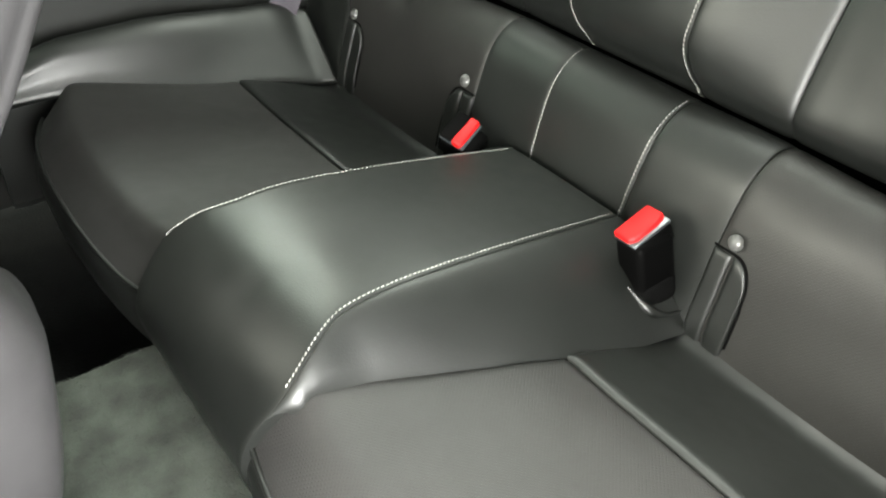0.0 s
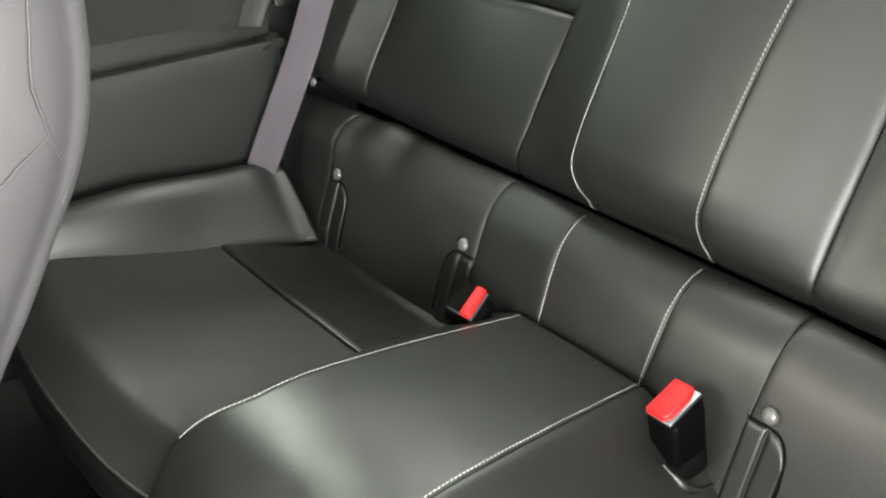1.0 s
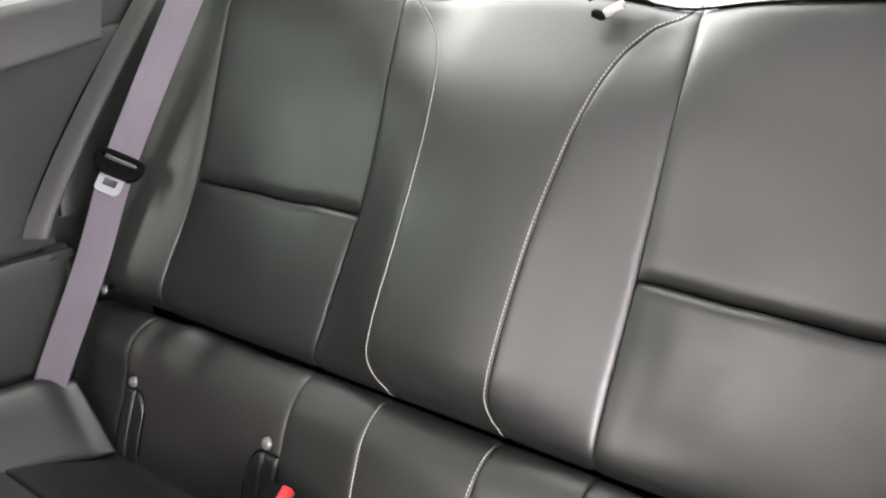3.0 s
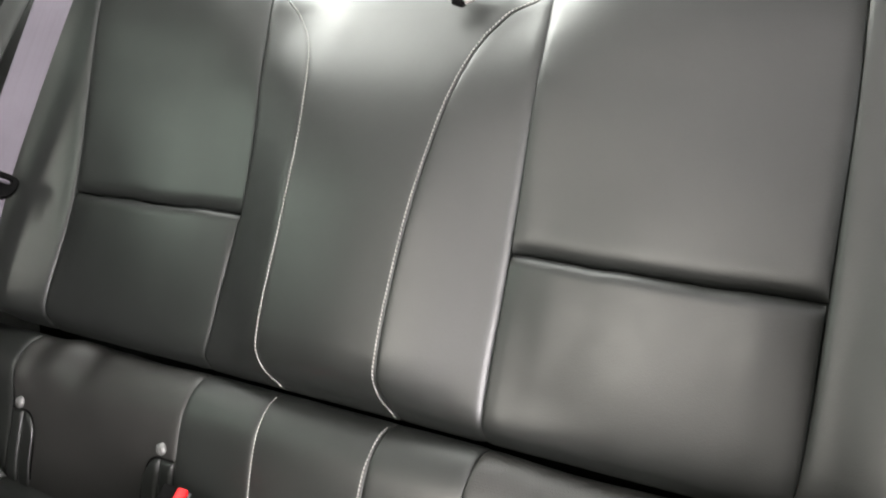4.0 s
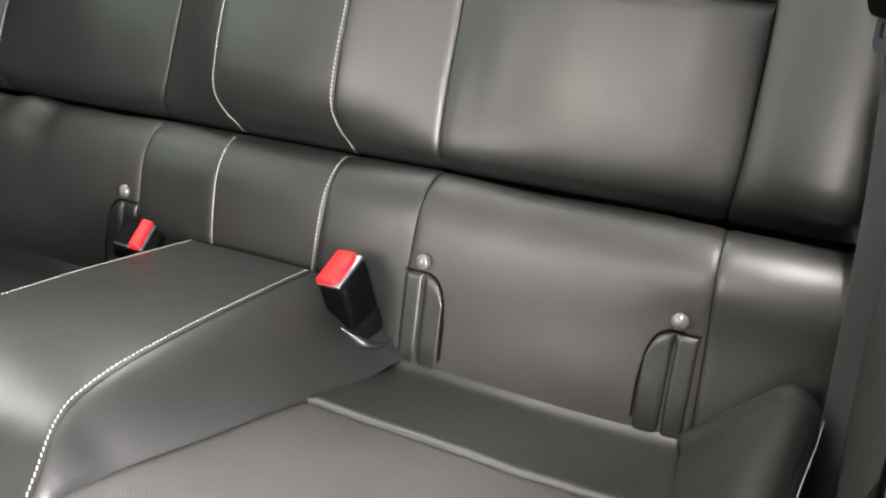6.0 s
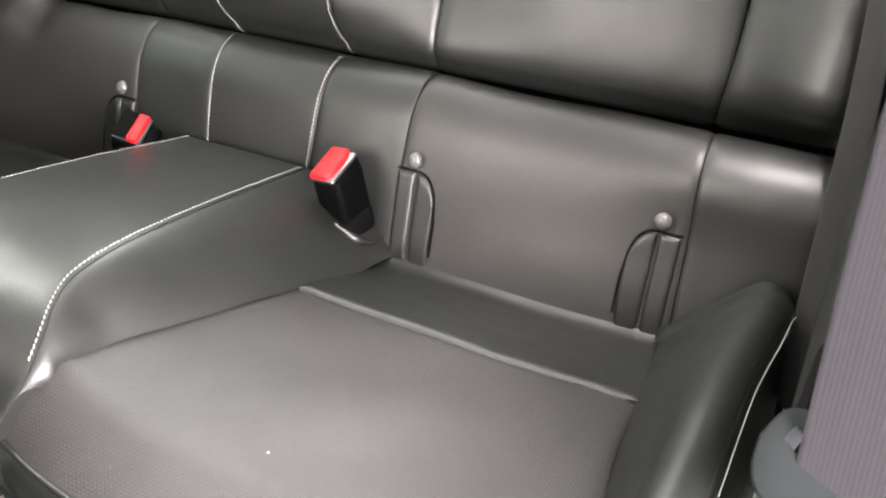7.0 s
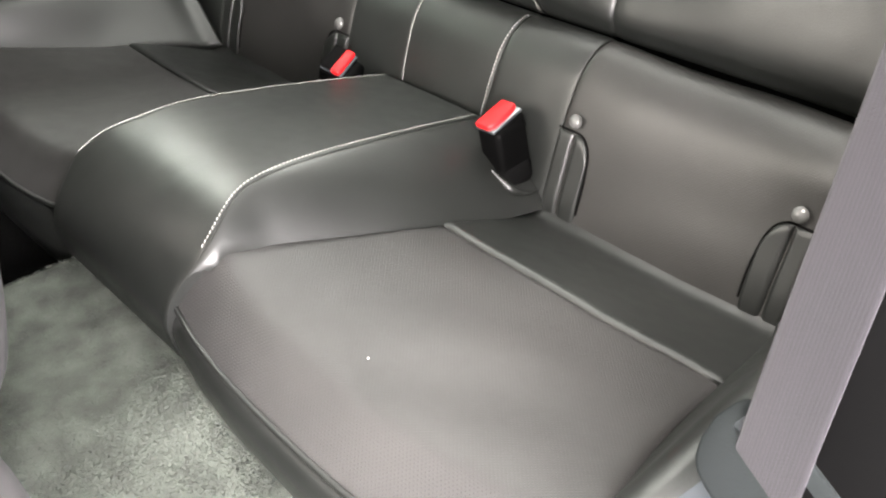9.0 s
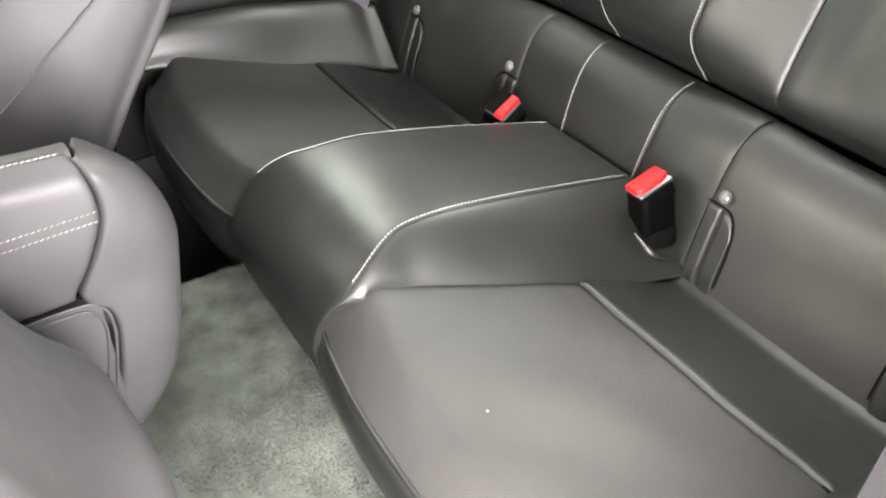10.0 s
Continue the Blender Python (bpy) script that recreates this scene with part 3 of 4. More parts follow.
def cushion_at(x, y, z, u):
    """Bends the plan's front edge and dishes the top."""
    c = 2 * u - 1
    fore = smooth(-0.30, -0.50, y)
    return (x, y + (0.028 if c > 0 else 0.012) * fore * abs(c) ** 4 + (-0.012) * fore * (1 - c * c), z + (0.016 * max(c, 0) ** 2 + 0.018 * min(c, 0) ** 2) * smooth(-0.19, -0.44, y) * (1 - smooth(-0.44, -0.50, y)) + 0.010 * max(-c, 0) ** 6 * smooth(-0.40, -0.45, y) * (1 - 0.6 * smooth(-0.47, -0.50, y)) - 0.004 * (1 - c * c))


def on_profile(profile, sg):
    def f(u, v):
        y, z = spline(profile, v)
        return cushion_at(sg * lerp(inner_x(max(y, -0.5)), outer_x(y), u), y, z, u)
    return f


def joint_z(y):
    return 0.300 + 0.033 * smooth(0.0, -0.2, y) + 0.042 * smooth(-0.2, -0.45, y)


def crest_z(y):
    return 0.380 + 0.022 * smooth(-0.03, -0.10, y) + 0.024 * smooth(-0.08, -0.30, y) - 0.03 * smooth(-0.40, -0.54, y)


def bolster(u, v, sg):
    y = lerp(-0.030, -0.53, v)
    j, zj, zc = outer_x(y), joint_z(y) - 0.006, crest_z(y)
    lean = 0.010 * smooth(-0.05, -0.25, y)
    c = 0.600 - lean
    x, z = spline([(j - 0.008, zj - 0.008), (lerp(j, c, 0.3), lerp(zj, zc - 0.014, 0.3)), (lerp(j, c, 0.65), lerp(zj, zc - 0.014, 0.65)), (c, zc - 0.014), (c + 0.014, zc - 0.002), (c + 0.028, zc - 0.001), (c + 0.042, zc - 0.014)], u)
    turn = smooth(-0.062, -0.030, y) * smooth(1.0, 0.75, u)
    return (sg * (x - 0.007 * turn), y, z + 0.004 * turn)


def bolster_side(u, v, sg):
    y = lerp(-0.030, -0.53, v)
    return (sg * (lerp(0.641, 0.652, u) - 0.010 * smooth(-0.05, -0.25, y)), y, lerp(crest_z(y) - 0.012, 0.18, u))


cushion = thing("rear_seat_cushion", (0, -0.25, 0.2), "black leather rear bench cushion with perforated centres", "seat cushion")
for sg in (-1, 1):
    seat = panel("seat_panel", on_profile(CUSH, sg), PERFORATED, cushion, 40, 40, 0.005, 0.012, 0.014, "LRB", -sg, 0.0012, label="perforated leather", own={"B": (0.002, 0.006)}, gap=0.0004)
    panel("rear_strip", on_profile(STRIP, sg), LEATHER, cushion, 40, 40, 0.003, 0.010, 0.014, "LRT", -sg, 0.0010, gap=0.0004)
    panel("front_face", on_profile(FACE, sg), LEATHER, cushion, 40, 16, 0.004, 0.010, 0.014, "BLR", -sg, 0.0008)
    part("welt", tube([Vector(on_profile(CUSH, sg)(i / 40, 1.0)) + Vector((0, -0.001, 0.0005)) for i in range(41)], 0.0028), LEATHER, cushion, "rolled leather welt")
    panel("side_bolster", lambda u, v: bolster(u, v, sg), LEATHER, cushion, 30, 40, 0.004, 0.008, 0.014, "LRB", -sg, 0.0008)
    panel("bolster_side", lambda u, v: bolster_side(u, v, sg), LEATHER, cushion, 12, 40, 0.004, 0.008, 0.012, "L", -sg)
    stitches("stitching", lambda s: Vector(bolster_side(0.03, lerp(0.04, 0.95, s), sg)) + Vector((sg * 0.002, 0, 0)), (sg, 0, 0.4), cushion, label="white thread")

part("base", block((1.28, 0.40, 0.14), Matrix.Translation((0, -0.245, 0.205)), 0.01), BLACK, cushion)

# ---------------------------------------------------------------- console between the two seats
HUMP = [(-0.026, 0.368), (-0.12, 0.387), (-0.23, 0.407), (-0.33, 0.420), (-0.395, 0.415), (-0.437, 0.396), (-0.470, 0.366), (-0.494, 0.332), (-0.494, 0.290), (-0.465, 0.190)]


def hump_x(s):
    y = spline(HUMP, s)[0]
    return 0.089 + 0.019 * (-0.026 - y) / 0.37 + 0.024 * smooth(-0.37, -0.455, y) - 0.010 * smooth(-0.450, -0.50, y)


def hump_at(x, s):
    y, z = spline(HUMP, s)
    fold = -0.0022 * math.exp(-((x - 0.02 - 0.25 * (y + 0.43)) / 0.0035) ** 2) * smooth(-0.375, -0.41, y) * smooth(-0.465, -0.44, y)
    return (x, y, z + 0.003 * (1 - (x / 0.14) ** 2) + fold)


hump = thing("rear_console", (0, -0.25, 0.2), "black leather arched console between the rear seats", "console")
panel("top_panel", lambda u, v: hump_at(lerp(-1, 1, u) * hump_x(v), v), LEATHER, hump, 34, 70, 0.0010, 0.008, side=-1, gap=0.0005)
for sg in (-1, 1):
    def flank(u, v, sg=sg):
        s = lerp(0.0, 0.66, v)
        x0, y0, z0 = hump_at(hump_x(s), s)
        x1 = max(inner_x(y0) + 0.010, x0 + 0.010)
        z1 = min(0.286 + 0.075 * (-0.022 - y0) / 0.425, z0 - 0.020)
        k = 1 - smooth(0.56, 0.66, s)  # narrows to nothing beside the cushion's corner
        x1, z1 = lerp(x0 + 0.001, x1, k), lerp(z0 - 0.002, z1, k)
        return (sg * (lerp(x0, x1, u) + 0.010 * math.sin(math.pi * u) * smooth(0.0, 0.05, z0 - z1)), y0, lerp(z0, z1, u ** 1.15))
    panel("flank", flank, LEATHER, hump, 24, 60, 0.0012, 0.010, 0.001, "L", -sg, gap=0.0006)
    stitches("stitching", lambda s: Vector(hump_at(sg * (hump_x(lerp(0.01, 0.605, s)) - 0.003), lerp(0.01, 0.605, s))) + Vector((0, 0, 0.0012)), (0, -0.3, 1), hump, label="white thread")

# ---------------------------------------------------------------- buckles, studs and belts
def buckle(top, fore, across, slot, reach, stem):
    """A belt buckle: black body below a red button with a steel rim, on a stalk into the seat."""
    m = basis(top, across, fore)
    up = m.to_3x3() @ Vector((0, 0, 1))
    b = thing("seat_belt_buckle", Vector(top) - up * 0.075, "black seat belt buckle with a red release button", "buckle", "rear buckles")
    head = m @ Matrix.Translation((0, 0, -0.014))
    top_end = part("head", block((0.036, 0.049, 0.025), head, 0.006, 4), BLACK, b)
    stem = Vector(stem).normalized()
    low = basis(Vector(top) - stem * (reach / 2 + 0.006), across, stem.cross(Vector(across)))
    part("body", block((0.040, 0.048, reach), low, 0.008, 4), BLACK, b)
    # matt black block fills in the dark of the buckle's opening
    part("foot_hollow", block((0.043, 0.051, 0.040), low @ Matrix.Translation((0, 0, -reach * 0.36)), 0.012, 4), SLOT, b, "matt black block for the dark hollow at the foot")
    if slot:
        # a matt black block gives the dark of the open mouth beside the button
        part("rim", block((0.034, 0.0455, 0.003), m @ Matrix.Translation((0, 0, -0.0015)), 0.001, 2), DIM_STEEL, top_end, "steel rim")
        part("button", block((0.0145, 0.046, 0.010), m @ Matrix.Translation((0.0065, 0, 0.001)), 0.0035, 3), RED, top_end, "red release button")
        part("mouth_dark", block((0.0165, 0.0440, 0.006), m @ Matrix.Translation((-0.0090, 0, 0.0008)), 0.001, 2), SLOT, top_end)
    else:
        part("rim", block((0.0325, 0.0490, 0.004), m @ Matrix.Translation((0.0, 0, -0.001)), 0.0012, 2), BRIGHT_STEEL, top_end, "steel rim")
        face = [(-0.0165, -0.024), (0.007, -0.024), (0.0115, -0.016), (0.0115, 0.012), (0.008, 0.024), (-0.0165, 0.024)]
        part("button", slab(face, 0.010, m @ Matrix.Translation((0.0005, 0, 0.002)), 0.003, 3), RED, top_end, "red release button")
    part("stalk", tube([Vector(top) - stem * d for d in (reach - 0.01, reach + 0.02, reach + 0.04)], 0.012), BLACK, b)
    return b


buckle((0.147, -0.054, 0.397), (0.0, 0.93, 0.36), (0.97, -0.10, 0.12), False, 0.075, (-0.20, -0.12, 0.97))
buckle((-0.130, -0.077, 0.391), (-0.2, 0.9, 0.25), (0.75, 0.35, -0.30), True, 0.070, (0.15, -0.2, 0.95))
part("buckle_collar", tube([spline([(0.162, -0.079, 0.3415), (0.173, -0.073, 0.330), (0.185, -0.065, 0.318), (0.192, -0.049, 0.310), (0.193, -0.026, 0.305)], i / 40) for i in range(41)], [0.0012 + 0.0045 * math.exp(-((i - 18) / 10) ** 2) for i in range(41)], 10), LEATHER, hump, "turned leather lip of the buckle opening")


def dome(radius, height, m, rings=6, seg=20):
    bm = bmesh.new()
    loops = []
    for r in range(rings):
        a = r / rings * math.pi / 2
        loops.append([bm.verts.new(m @ Vector((radius * math.cos(a) * math.cos(k * 2 * math.pi / seg), radius * math.cos(a) * math.sin(k * 2 * math.pi / seg), height * math.sin(a)))) for k in range(seg)])
    tip = bm.verts.new(m @ Vector((0, 0, height)))
    for a, b in zip(loops, loops[1:]):
        for k in range(seg):
            bm.faces.new((a[k], a[(k + 1) % seg], b[(k + 1) % seg], b[k]))
    for k in range(seg):
        bm.faces.new((loops[-1][k], loops[-1][(k + 1) % seg], tip))
    bm.faces.new(loops[0][::-1])
    return bm


def anchor(x, sg):
    """A child-seat anchor: a grey stud over an arched pad, parted by a slit. sg: the side on which the pad's top curves down."""
    y, z = 0.0, 0.402
    a = thing("child_seat_anchor", (x, y - 0.002, 0.30), "grey stud above leather child-seat anchor flaps", "anchor", "child seat anchors")
    part("stud", dome(0.0090, 0.0065, basis((x, y - 0.004, z), (1, 0, 0), (0, 0.35, 1))), STUD, a, "grey plastic stud")
    inner, slit, outer = x - sg * 0.022, x + sg * 0.002, x + sg * 0.030

    def top(px):
        k = min(max((px - slit) / (outer - slit), 0.0), 1.0)
        return 0.345 + 0.043 * math.sqrt(max(1 - k ** 2.6, 0.0))

    def face(zz):
        lo, hi = 0.0, 0.7
        for _ in range(24):
            mid = (lo + hi) / 2
            lo, hi = (mid, hi) if spline(ROLL, mid)[1] < zz else (lo, mid)
        return roll_at(x, lo)[1]

    def flap(x0, x1):
        def f(u, v):
            px = lerp(x0, x1, u)
            zz = lerp(0.270, top(px), v)
            return (px, face(zz) - 0.0045 * smooth(0.268, 0.310, zz), zz)
        return f
    lo, hi = sorted((inner, slit))
    panel("flap", flap(lo + 0.001, hi - 0.001), LEATHER, a, 14, 20, 0.0025, 0.005, 0.009, gap=0.0003)
    lo, hi = sorted((slit, outer))
    panel("flap", flap(lo + 0.001, hi - 0.001), LEATHER, a, 18, 20, 0.003, 0.007, 0.009, gap=0.0003)
    # a matt black tube stands in for the dark gap round the pad
    line = [(inner + (outer - inner) * i / 40, 0) for i in range(41)]
    edge = [(px, face(top(px)) - 0.0012, top(px) + 0.0012) for px, _ in line] + [(outer + sg * 0.0012, face(zz) - 0.0012, zz) for zz in (0.338, 0.325, 0.31, 0.298)]
    part("gap_dark", tube(edge, 0.0012, 6), SLOT, a, "matt black line for the dark gap round the pad")
    return a


for x, sg in ((-0.503, 1), (-0.220, -1), (0.223, 1), (0.503, -1)):
    anchor(x, sg)


def latch(m, parent, s=1.0, plastic=None, tilt=0.0, metal=None):
    """The tongue on a belt: a moulded grip with a slot for the webbing and a steel blade."""
    def oval(a, b, cy, n, squeeze):
        pts = []
        for i in range(40):
            c, s = math.cos(i * math.pi / 20), math.sin(i * math.pi / 20)
            px, py = a * math.copysign(abs(c) ** (2 / n), c), b * math.copysign(abs(s) ** (2 / n), s)
            pts.append((px * (1 - squeeze * smooth(0.0, -b, py)), py + cy))
        return pts
    rim, hole = oval(0.0365, 0.0195, -0.0055, 5, 0.22), oval(0.0278, 0.0050, 0.002, 6, 0.0)
    k = Matrix.Rotation(radians(tilt), 4, "X") @ Matrix.Diagonal((s, s, s, 1))
    grip = part("grip", slab(rim, 0.013, m @ k, 0.0018, 2, hole), plastic or TONGUE_GREY, parent, "moulded grip")
    blade = [(-0.019, -0.01), (0.019, -0.01), (0.018, -0.047), (0.013, -0.053), (-0.013, -0.053), (-0.018, -0.047)]
    cut = [(-0.010, -0.029), (0.010, -0.029), (0.010, -0.039), (0.008, -0.041), (-0.008, -0.041), (-0.010, -0.039)]
    part("blade", slab(blade, 0.003, m @ k, 0.0, 1, cut), metal or DIM_STEEL, grip, "steel tongue blade")


def belt(name, points, across, width, mat, label, at, plastic, fore, scale=1.0, group="", tilt=0.0, metal=None):
    b = thing(name, points[-1], label, "seat belt", group)
    ribbon("webbing", lambda s: spline(points, s), (lambda s: across) if not callable(across) else across, width, mat, b)
    p, q = Vector(spline(points, at)), Vector(spline(points, at + 0.03))
    a = Vector(across(at) if callable(across) else across)
    latch(basis(p + Vector(fore), a, p - q), b, scale, plastic, tilt, metal)
    return b


belt("rear_seat_belt", [(-0.526, 0.215, 1.03), (-0.547, 0.168, 0.936), (-0.588, 0.068, 0.713), (-0.606, 0.012, 0.56), (-0.619, -0.062, 0.40), (-0.627, -0.10, 0.30)], (0.66, 0.62, -0.42), 0.047, BELT_GREY,
     "hanging purple-grey rear seat belt with its tongue", 0.405, BLACK, (0.004, -0.004, 0.0), 1.0, "rear seat belts", -28, BRIGHT_STEEL)
belt("rear_seat_belt", [(0.575, 0.21, 1.03), (0.592, 0.163, 0.936), (0.632, 0.068, 0.713), (0.648, 0.012, 0.56), (0.654, -0.062, 0.40), (0.656, -0.10, 0.30)], (0.5, -0.85, 0.1), 0.050, BELT_SHADED,
     "hanging rear seat belt, webbing coloured dark for the shade", 0.40, BLACK, (-0.006, -0.006, 0.0), 1.0, "rear seat belts")
belt("front_seat_belt", [(0.6453, -0.2666, 1.24), (0.6653, -0.3416, 0.92), (0.6773, -0.3916, 0.76), (0.6853, -0.4516, 0.58), (0.6913, -0.4816, 0.46), (0.6953, -0.4966, 0.34)], (0.866, -0.5, 0.0), 0.047, BELT_TONED_DOWN,
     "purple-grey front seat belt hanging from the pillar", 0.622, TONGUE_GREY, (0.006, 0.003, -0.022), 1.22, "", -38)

# ---------------------------------------------------------------- top tether bracket, trim fastener
tether = thing("tether_bracket", (0.09, 0.27, 0.95), "small child-seat tether bracket with a black tip on the backrest top", "bracket")
neck = part("neck", block((0.026, 0.016, 0.009), pose(0.095, 0.264, 0.954, 10, -28, 20), 0.003), PALE, tether, "pale grey neck")
part("tip", block((0.018, 0.010, 0.009), pose(0.080, 0.256, 0.947, 10, 14, -10), 0.003), SLOT, neck, "black rubber tip")
part("arch", tube([(0.056, 0.278, 0.962), (0.070, 0.270, 0.969), (0.086, 0.268, 0.972), (0.104, 0.268, 0.971), (0.122, 0.272, 0.966), (0.136, 0.280, 0.960)], [0.002, 0.003, 0.0034, 0.0034, 0.003, 0.002]), SLOT, tether, "black arched loop")

clip = thing("trim_fastener", (-0.617, 0.03, 0.500), "small round grey trim fastener beside the belt", "fastener")
part("head", dome(0.0075, 0.005, basis((-0.617, 0.036, 0.508), (1, 0, 0), (0, 0.35, 1))), STUD, clip)
part("shank", tube([(-0.617, 0.036, 0.508), (-0.617, 0.075, 0.510)], 0.004), BLACK, clip)

# ---------------------------------------------------------------- front seats and centre console
SIDE = [(-0.690, 0.30), (-0.60, 0.45), (-0.508, 0.605), (-0.468, 0.68), (-0.446, 0.757), (-0.444, 0.885), (-0.470, 0.96), (-0.52, 0.985)]


def passenger(u, v):
    """The wing of the seat back from its front edge round to its rear shell."""
    y, z = spline(SIDE, v)
    w = 0.20 * (1 - 0.15 * smooth(0.85, 0.98, z))
    a = u * math.pi * 0.5
    x, dy = spline([(-0.19, -w - 0.03), (-0.15, -w), (-0.138, -w * 0.55), (-0.138, -w * 0.27), (-0.147, -0.026), (-0.172, -0.004), (-0.36, 0.006), (-0.55, -0.01), (-0.61, -0.10)], u)
    return (x, y + dy, z)


pseat = thing("front_passenger_seat", (-0.38, -0.7, 0.25), "front passenger seat with stitched wings, leather coloured lighter for door light", "car seat", "front seats")
panel("backrest", passenger, LIT_LEATHER, pseat, 60, 40, 0.0, 0.01, 0.02, "", 1, 0.002)
WING = [(-0.470, 0.945), (-0.485, 0.851), (-0.494, 0.806), (-0.503, 0.756), (-0.503, 0.736), (-0.497, 0.70), (-0.489, 0.672), (-0.483, 0.650)]
LOWER = [(-0.499, 0.708), (-0.537, 0.683), (-0.60, 0.627), (-0.707, 0.532), (-0.76, 0.48)]


def on_wing(y, z):
    """The point of the wing's side at that place along and up."""
    lo, hi = 0.0, 1.0
    for _ in range(24):
        m = (lo + hi) / 2
        lo, hi = (m, hi) if spline(SIDE, m)[1] < z else (lo, m)
    u = min((0.10 + 0.45 * i / 140 for i in range(141)), key=lambda k: abs(passenger(k, lo)[1] - y))
    p = passenger(u, lo)
    return (p[0] + 0.0006, p[1], p[2])


for line in (WING, LOWER):
    part("seam", tube([on_wing(*spline(line, i / 40)) for i in range(41)], 0.0015), LIT_LEATHER, pseat, "raised leather seam")
part("cushion", block((0.44, 0.46, 0.16), pose(-0.40, -0.95, 0.40, -6), 0.05, 5), LIT_LEATHER, pseat)
# added black block, fills the dark void under the passenger seat
part("base", block((0.42, 0.50, 0.20), Matrix.Translation((-0.39, -0.86, 0.20)), 0.02), BLACK, pseat)
part("head_restraint", block((0.24, 0.10, 0.17), pose(-0.38, -0.56, 1.08, -8), 0.04, 5), LIT_LEATHER, pseat)

REAR = [(0.245, -0.700), (0.252, -0.691), (0.31, -0.632), (0.364, -0.613), (0.444, -0.599), (0.484, -0.599), (0.539, -0.618), (0.572, -0.647), (0.590, -0.680), (0.593, -0.70)]
EDGE = [(0.245, -0.715), (0.30, -0.697), (0.40, -0.677), (0.437, -0.684), (0.452, -0.703), (0.490, -0.683), (0.532, -0.667), (0.572, -0.671), (0.590, -0.682), (0.593, -0.702)]


def along(table, z):
    dense = [spline(table, i / 120) for i in range(121)]
    return float(np.interp(z, [p[0] for p in dense], [p[1] for p in dense]))


def box_at(u, v):
    """The armrest's rounded rear cover, from the seam on its side round its back; its crown falls away across the car."""
    z = 0.585 - 0.337 * (1 - v) ** 1.4
    ys, yr = along(EDGE, z), along(REAR, z)
    x, y = spline([(0.107, ys), (0.1045, lerp(ys, yr, 0.42)), (0.094, lerp(ys, yr, 0.78)), (0.070, lerp(ys, yr, 0.97)), (0.02, yr + 0.003), (-0.06, yr), (-0.12, yr - 0.03)], u)
    return (x - 0.018 * smooth(0.565, 0.596, z) * smooth(0.0, 0.08, x), y, z - 0.10 * smooth(0.085, -0.12, x) * smooth(0.42, 0.59, z))


cbox = thing("centre_armrest_console", (0, -0.75, 0.25), "armrest console with double white stitching, leather coloured lighter for door light", "console")
panel("rear_cover", box_at, LIT_LEATHER, cbox, 44, 50, 0.003, 0.006, 0.016, "L", 1, 0.001, gap=0.0012)


def box_seam(z):
    return along(EDGE, z)


def box_side(u, v):
    z0 = lerp(0.450, 0.425, u)
    z = lerp(z0, 0.5875, v)
    y = lerp(box_seam(max(z, 0.4525)) - 0.0004, -1.0, u)
    return (0.106 + 0.003 * math.sin(math.pi * v) - 0.018 * smooth(0.565, 0.596, z), y, z)


def box_lid(u, v):
    x = lerp(0.086, -0.12, v)
    return (x, lerp(-0.676, -1.0, u), 0.5862 - 0.10 * smooth(0.085, -0.12, x))


panel("lid", box_lid, LIT_LEATHER, cbox, 20, 16, 0.003, 0.006, 0.012, "B", -1, 0.001)


def pocket(u, v):
    # the frame and hollow of the low side pocket
    y, z = lerp(-0.686, -0.98, u), lerp(0.285, lerp(0.446, 0.420, u), v)
    e = min(u * 3.0, 1.0) * min((1 - v) * 3.0, 1.0) * min(v * 2.0 + 0.2, 1)
    return (0.106 - 0.020 * smooth(0.06, 0.8, e), y, z)


panel("armrest_side", box_side, LIT_LEATHER, cbox, 30, 26, 0.003, 0.007, 0.012, "LB", -1, 0.001, gap=0.0016)
hollow = panel("pocket", pocket, LIT_LEATHER, cbox, 30, 26, 0.0, 0.01, 0.012, "", -1, 0.0, "moulded side pocket")
for inset in (0.0, 0.007):
    rim = [(0.1068, -0.98, 0.420 - inset), (0.1068, -0.80, 0.438 - inset), (0.1068, -0.715 - inset * 0.5, 0.446 - inset), (0.1068, -0.688 - inset, 0.440 - inset * 0.7), (0.1068, -0.680 - inset, 0.412), (0.1068, -0.690 - inset, 0.35), (0.106, -0.702 - inset, 0.28)]
    part("pocket_frame", tube([spline(rim, i / 60) for i in range(61)], 0.0016), LIT_LEATHER, hollow)
for top in (0.538, 0.5285):
    stitches("stitching", lambda s: (0.1092, lerp(-0.670, -0.95, s), top - 0.02 * s), (1, 0, 0), cbox, width=0.0009, label="white thread")
stitches("stitching", lambda s: (0.0890, lerp(-0.686, -0.95, s), 0.5880), (0.4, 0, 1), cbox, label="white thread")

DRIVER = [(-0.66, 0.30), (-0.665, 0.46), (-0.69, 0.545), (-0.732, 0.69), (-0.755, 0.75), (-0.82, 0.84), (-0.93, 0.94)]


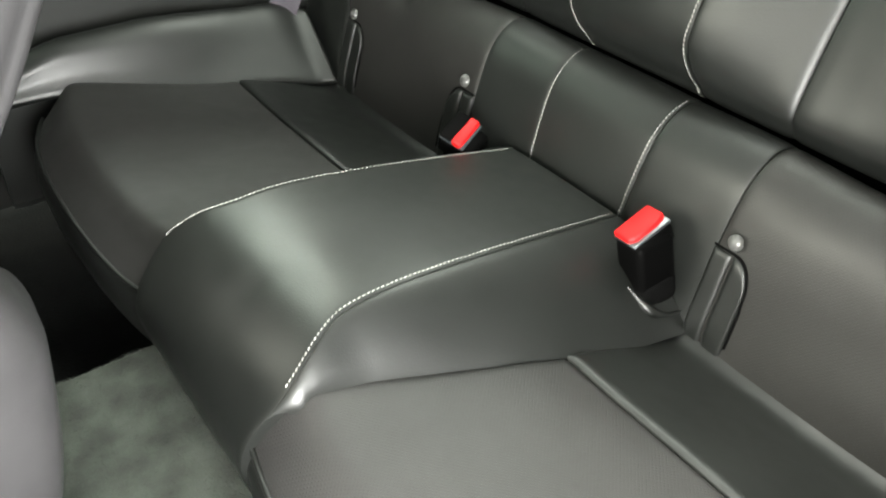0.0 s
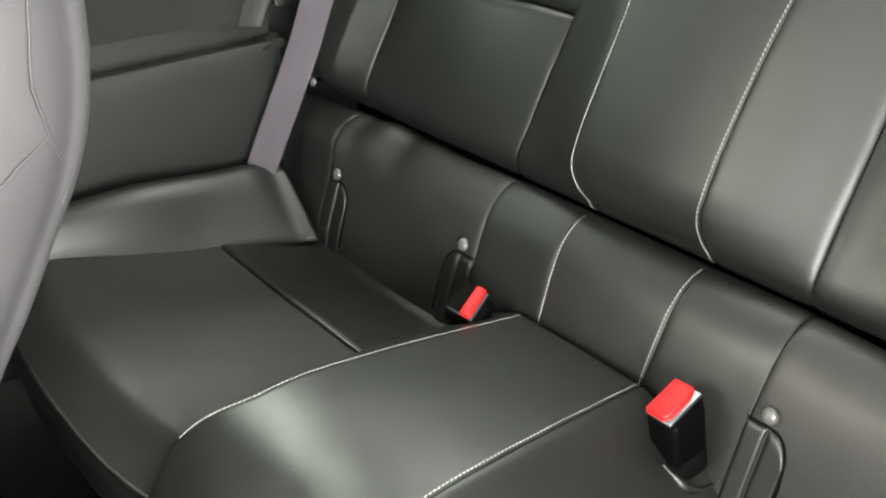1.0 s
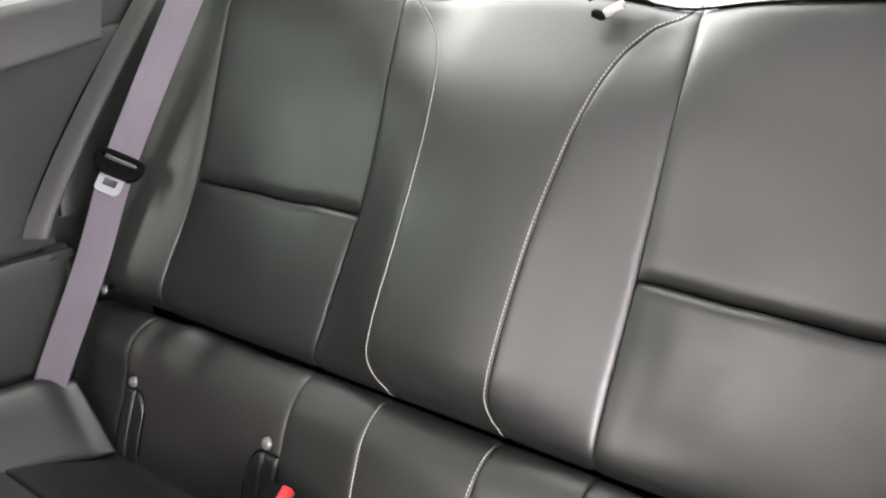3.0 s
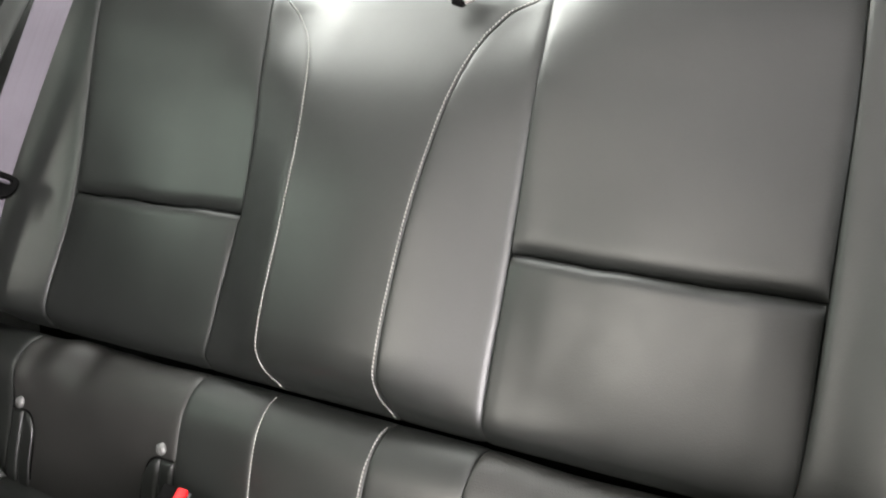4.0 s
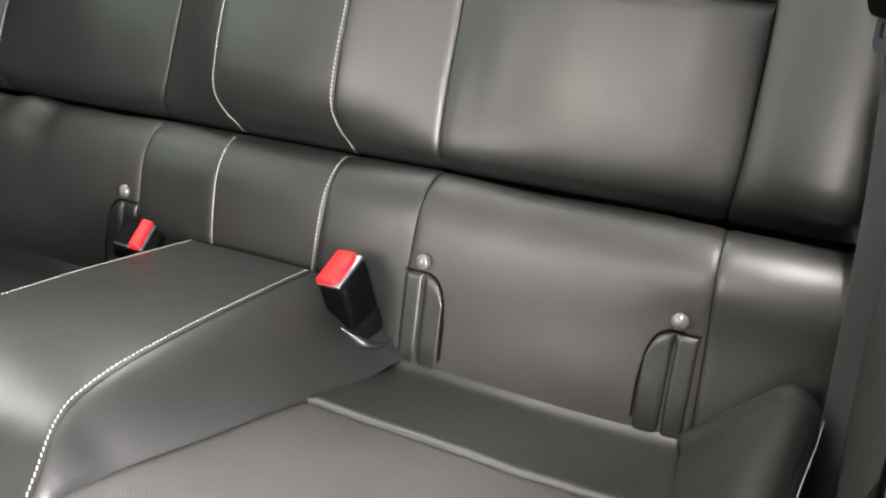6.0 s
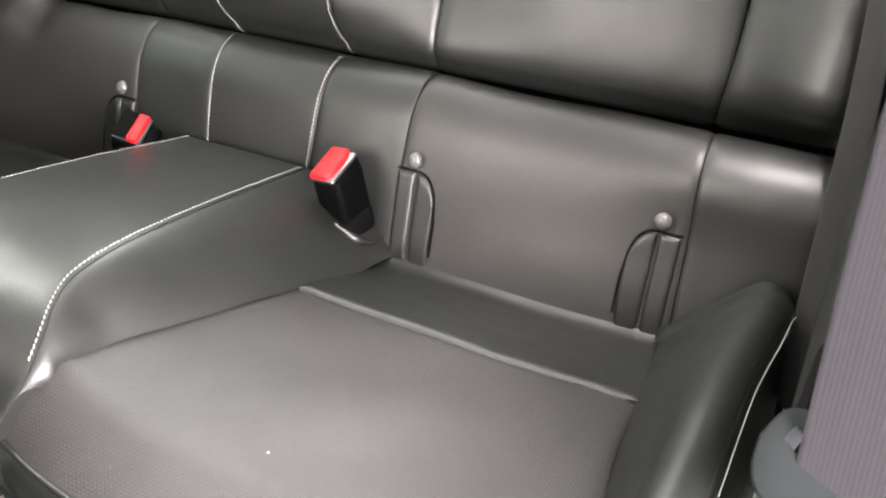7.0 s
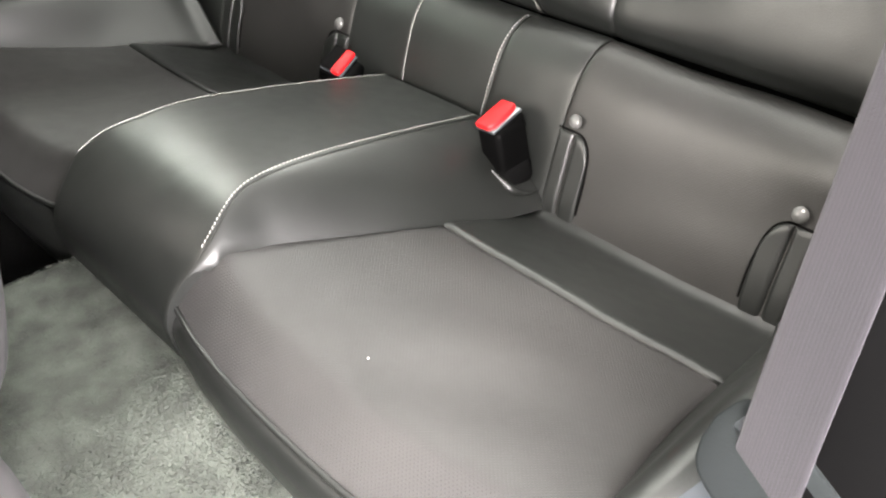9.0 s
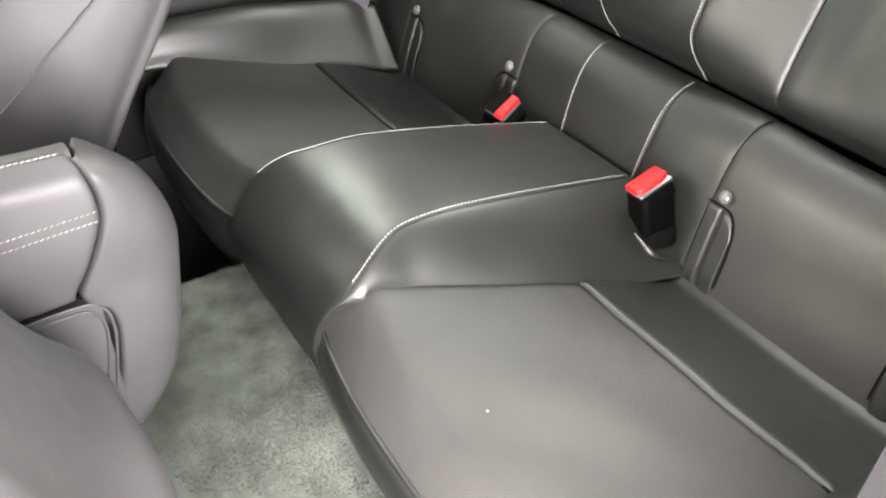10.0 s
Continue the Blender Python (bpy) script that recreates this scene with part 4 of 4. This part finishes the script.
def driver(u, v):
    y, z = spline(DRIVER, v)
    x, dy = spline([(0.16, -0.20), (0.155, -0.12), (0.17, -0.05), (0.22, -0.012), (0.38, 0.0), (0.52, -0.012), (0.57, -0.05), (0.585, -0.12), (0.58, -0.20)], u)
    return (x, y + dy - 0.03, z + 0.03 - 0.14 * smooth(0.56, 0.42, x) * smooth(0.35, 0.70, z))


dseat = thing("front_driver_seat", (0.38, -0.8, 0.25), "driver seat tilted forward, leather coloured lighter for door light", "car seat", "front seats")
panel("backrest", driver, LIT_LEATHER, dseat, 50, 40, 0.0, 0.01, 0.02, "", -1, 0.002)
part("cushion", block((0.42, 0.46, 0.16), pose(0.38, -1.02, 0.36, -4), 0.05, 5), LIT_LEATHER, dseat)
# unseen top of the seat, added to block the windscreen light
part("head_restraint", block((0.25, 0.11, 0.18), pose(0.38, -1.06, 1.04, -32), 0.04, 5), LIT_LEATHER, dseat)

# ---------------------------------------------------------------- carpet pile
rng = random.Random(5)
verts, faces = [], []
for _ in range(150000):
    # short fibres lying in patches, brushed this way and that
    x, y = rng.uniform(-0.118, 0.42), rng.uniform(-0.98, -0.44)
    z, a, h = carpet_z(x, y), rng.uniform(0, 2 * math.pi), rng.uniform(0.0006, 0.0020)
    c, s, k = math.cos(a) * 0.0006, math.sin(a) * 0.0006, len(verts)
    way = 3.0 * noise.noise(Vector((x * 11, y * 11, 3))) + rng.gauss(0, 0.6)
    lx, ly = 0.0045 * math.cos(way), 0.0045 * math.sin(way)
    verts += [(x - c, y - s, z - 0.0005), (x + c, y + s, z - 0.0005), (x + lx, y + ly, z + h)]
    faces.append((k, k + 1, k + 2))
me = bpy.data.meshes.new("carpet_tufts")
me.from_pydata(verts, [], faces)
tufts = finish("carpet_tufts", me, CARPET, None)
tagged(tufts, "worn grey-green carpet pile on the tunnel", "carpet", kind="stuff")

# ---------------------------------------------------------------- lint on the near cushion
for x, y in ((0.291, -0.444), (0.328, -0.409), (0.305, -0.468)):
    u = (x - inner_x(y)) / (outer_x(y) - inner_x(y))
    zz = cushion_at(x, y, float(np.interp(-y, [-p[0] for p in CUSH], [p[1] for p in CUSH])), u)[2]
    speck = part("lint_speck", dome(0.0011, 0.0012, Matrix.Translation((x, y, zz - 0.0006)), 3, 7), THREAD, None)
    tagged(speck, "tiny white speck of lint on the seat cushion", "lint", "lint specks")
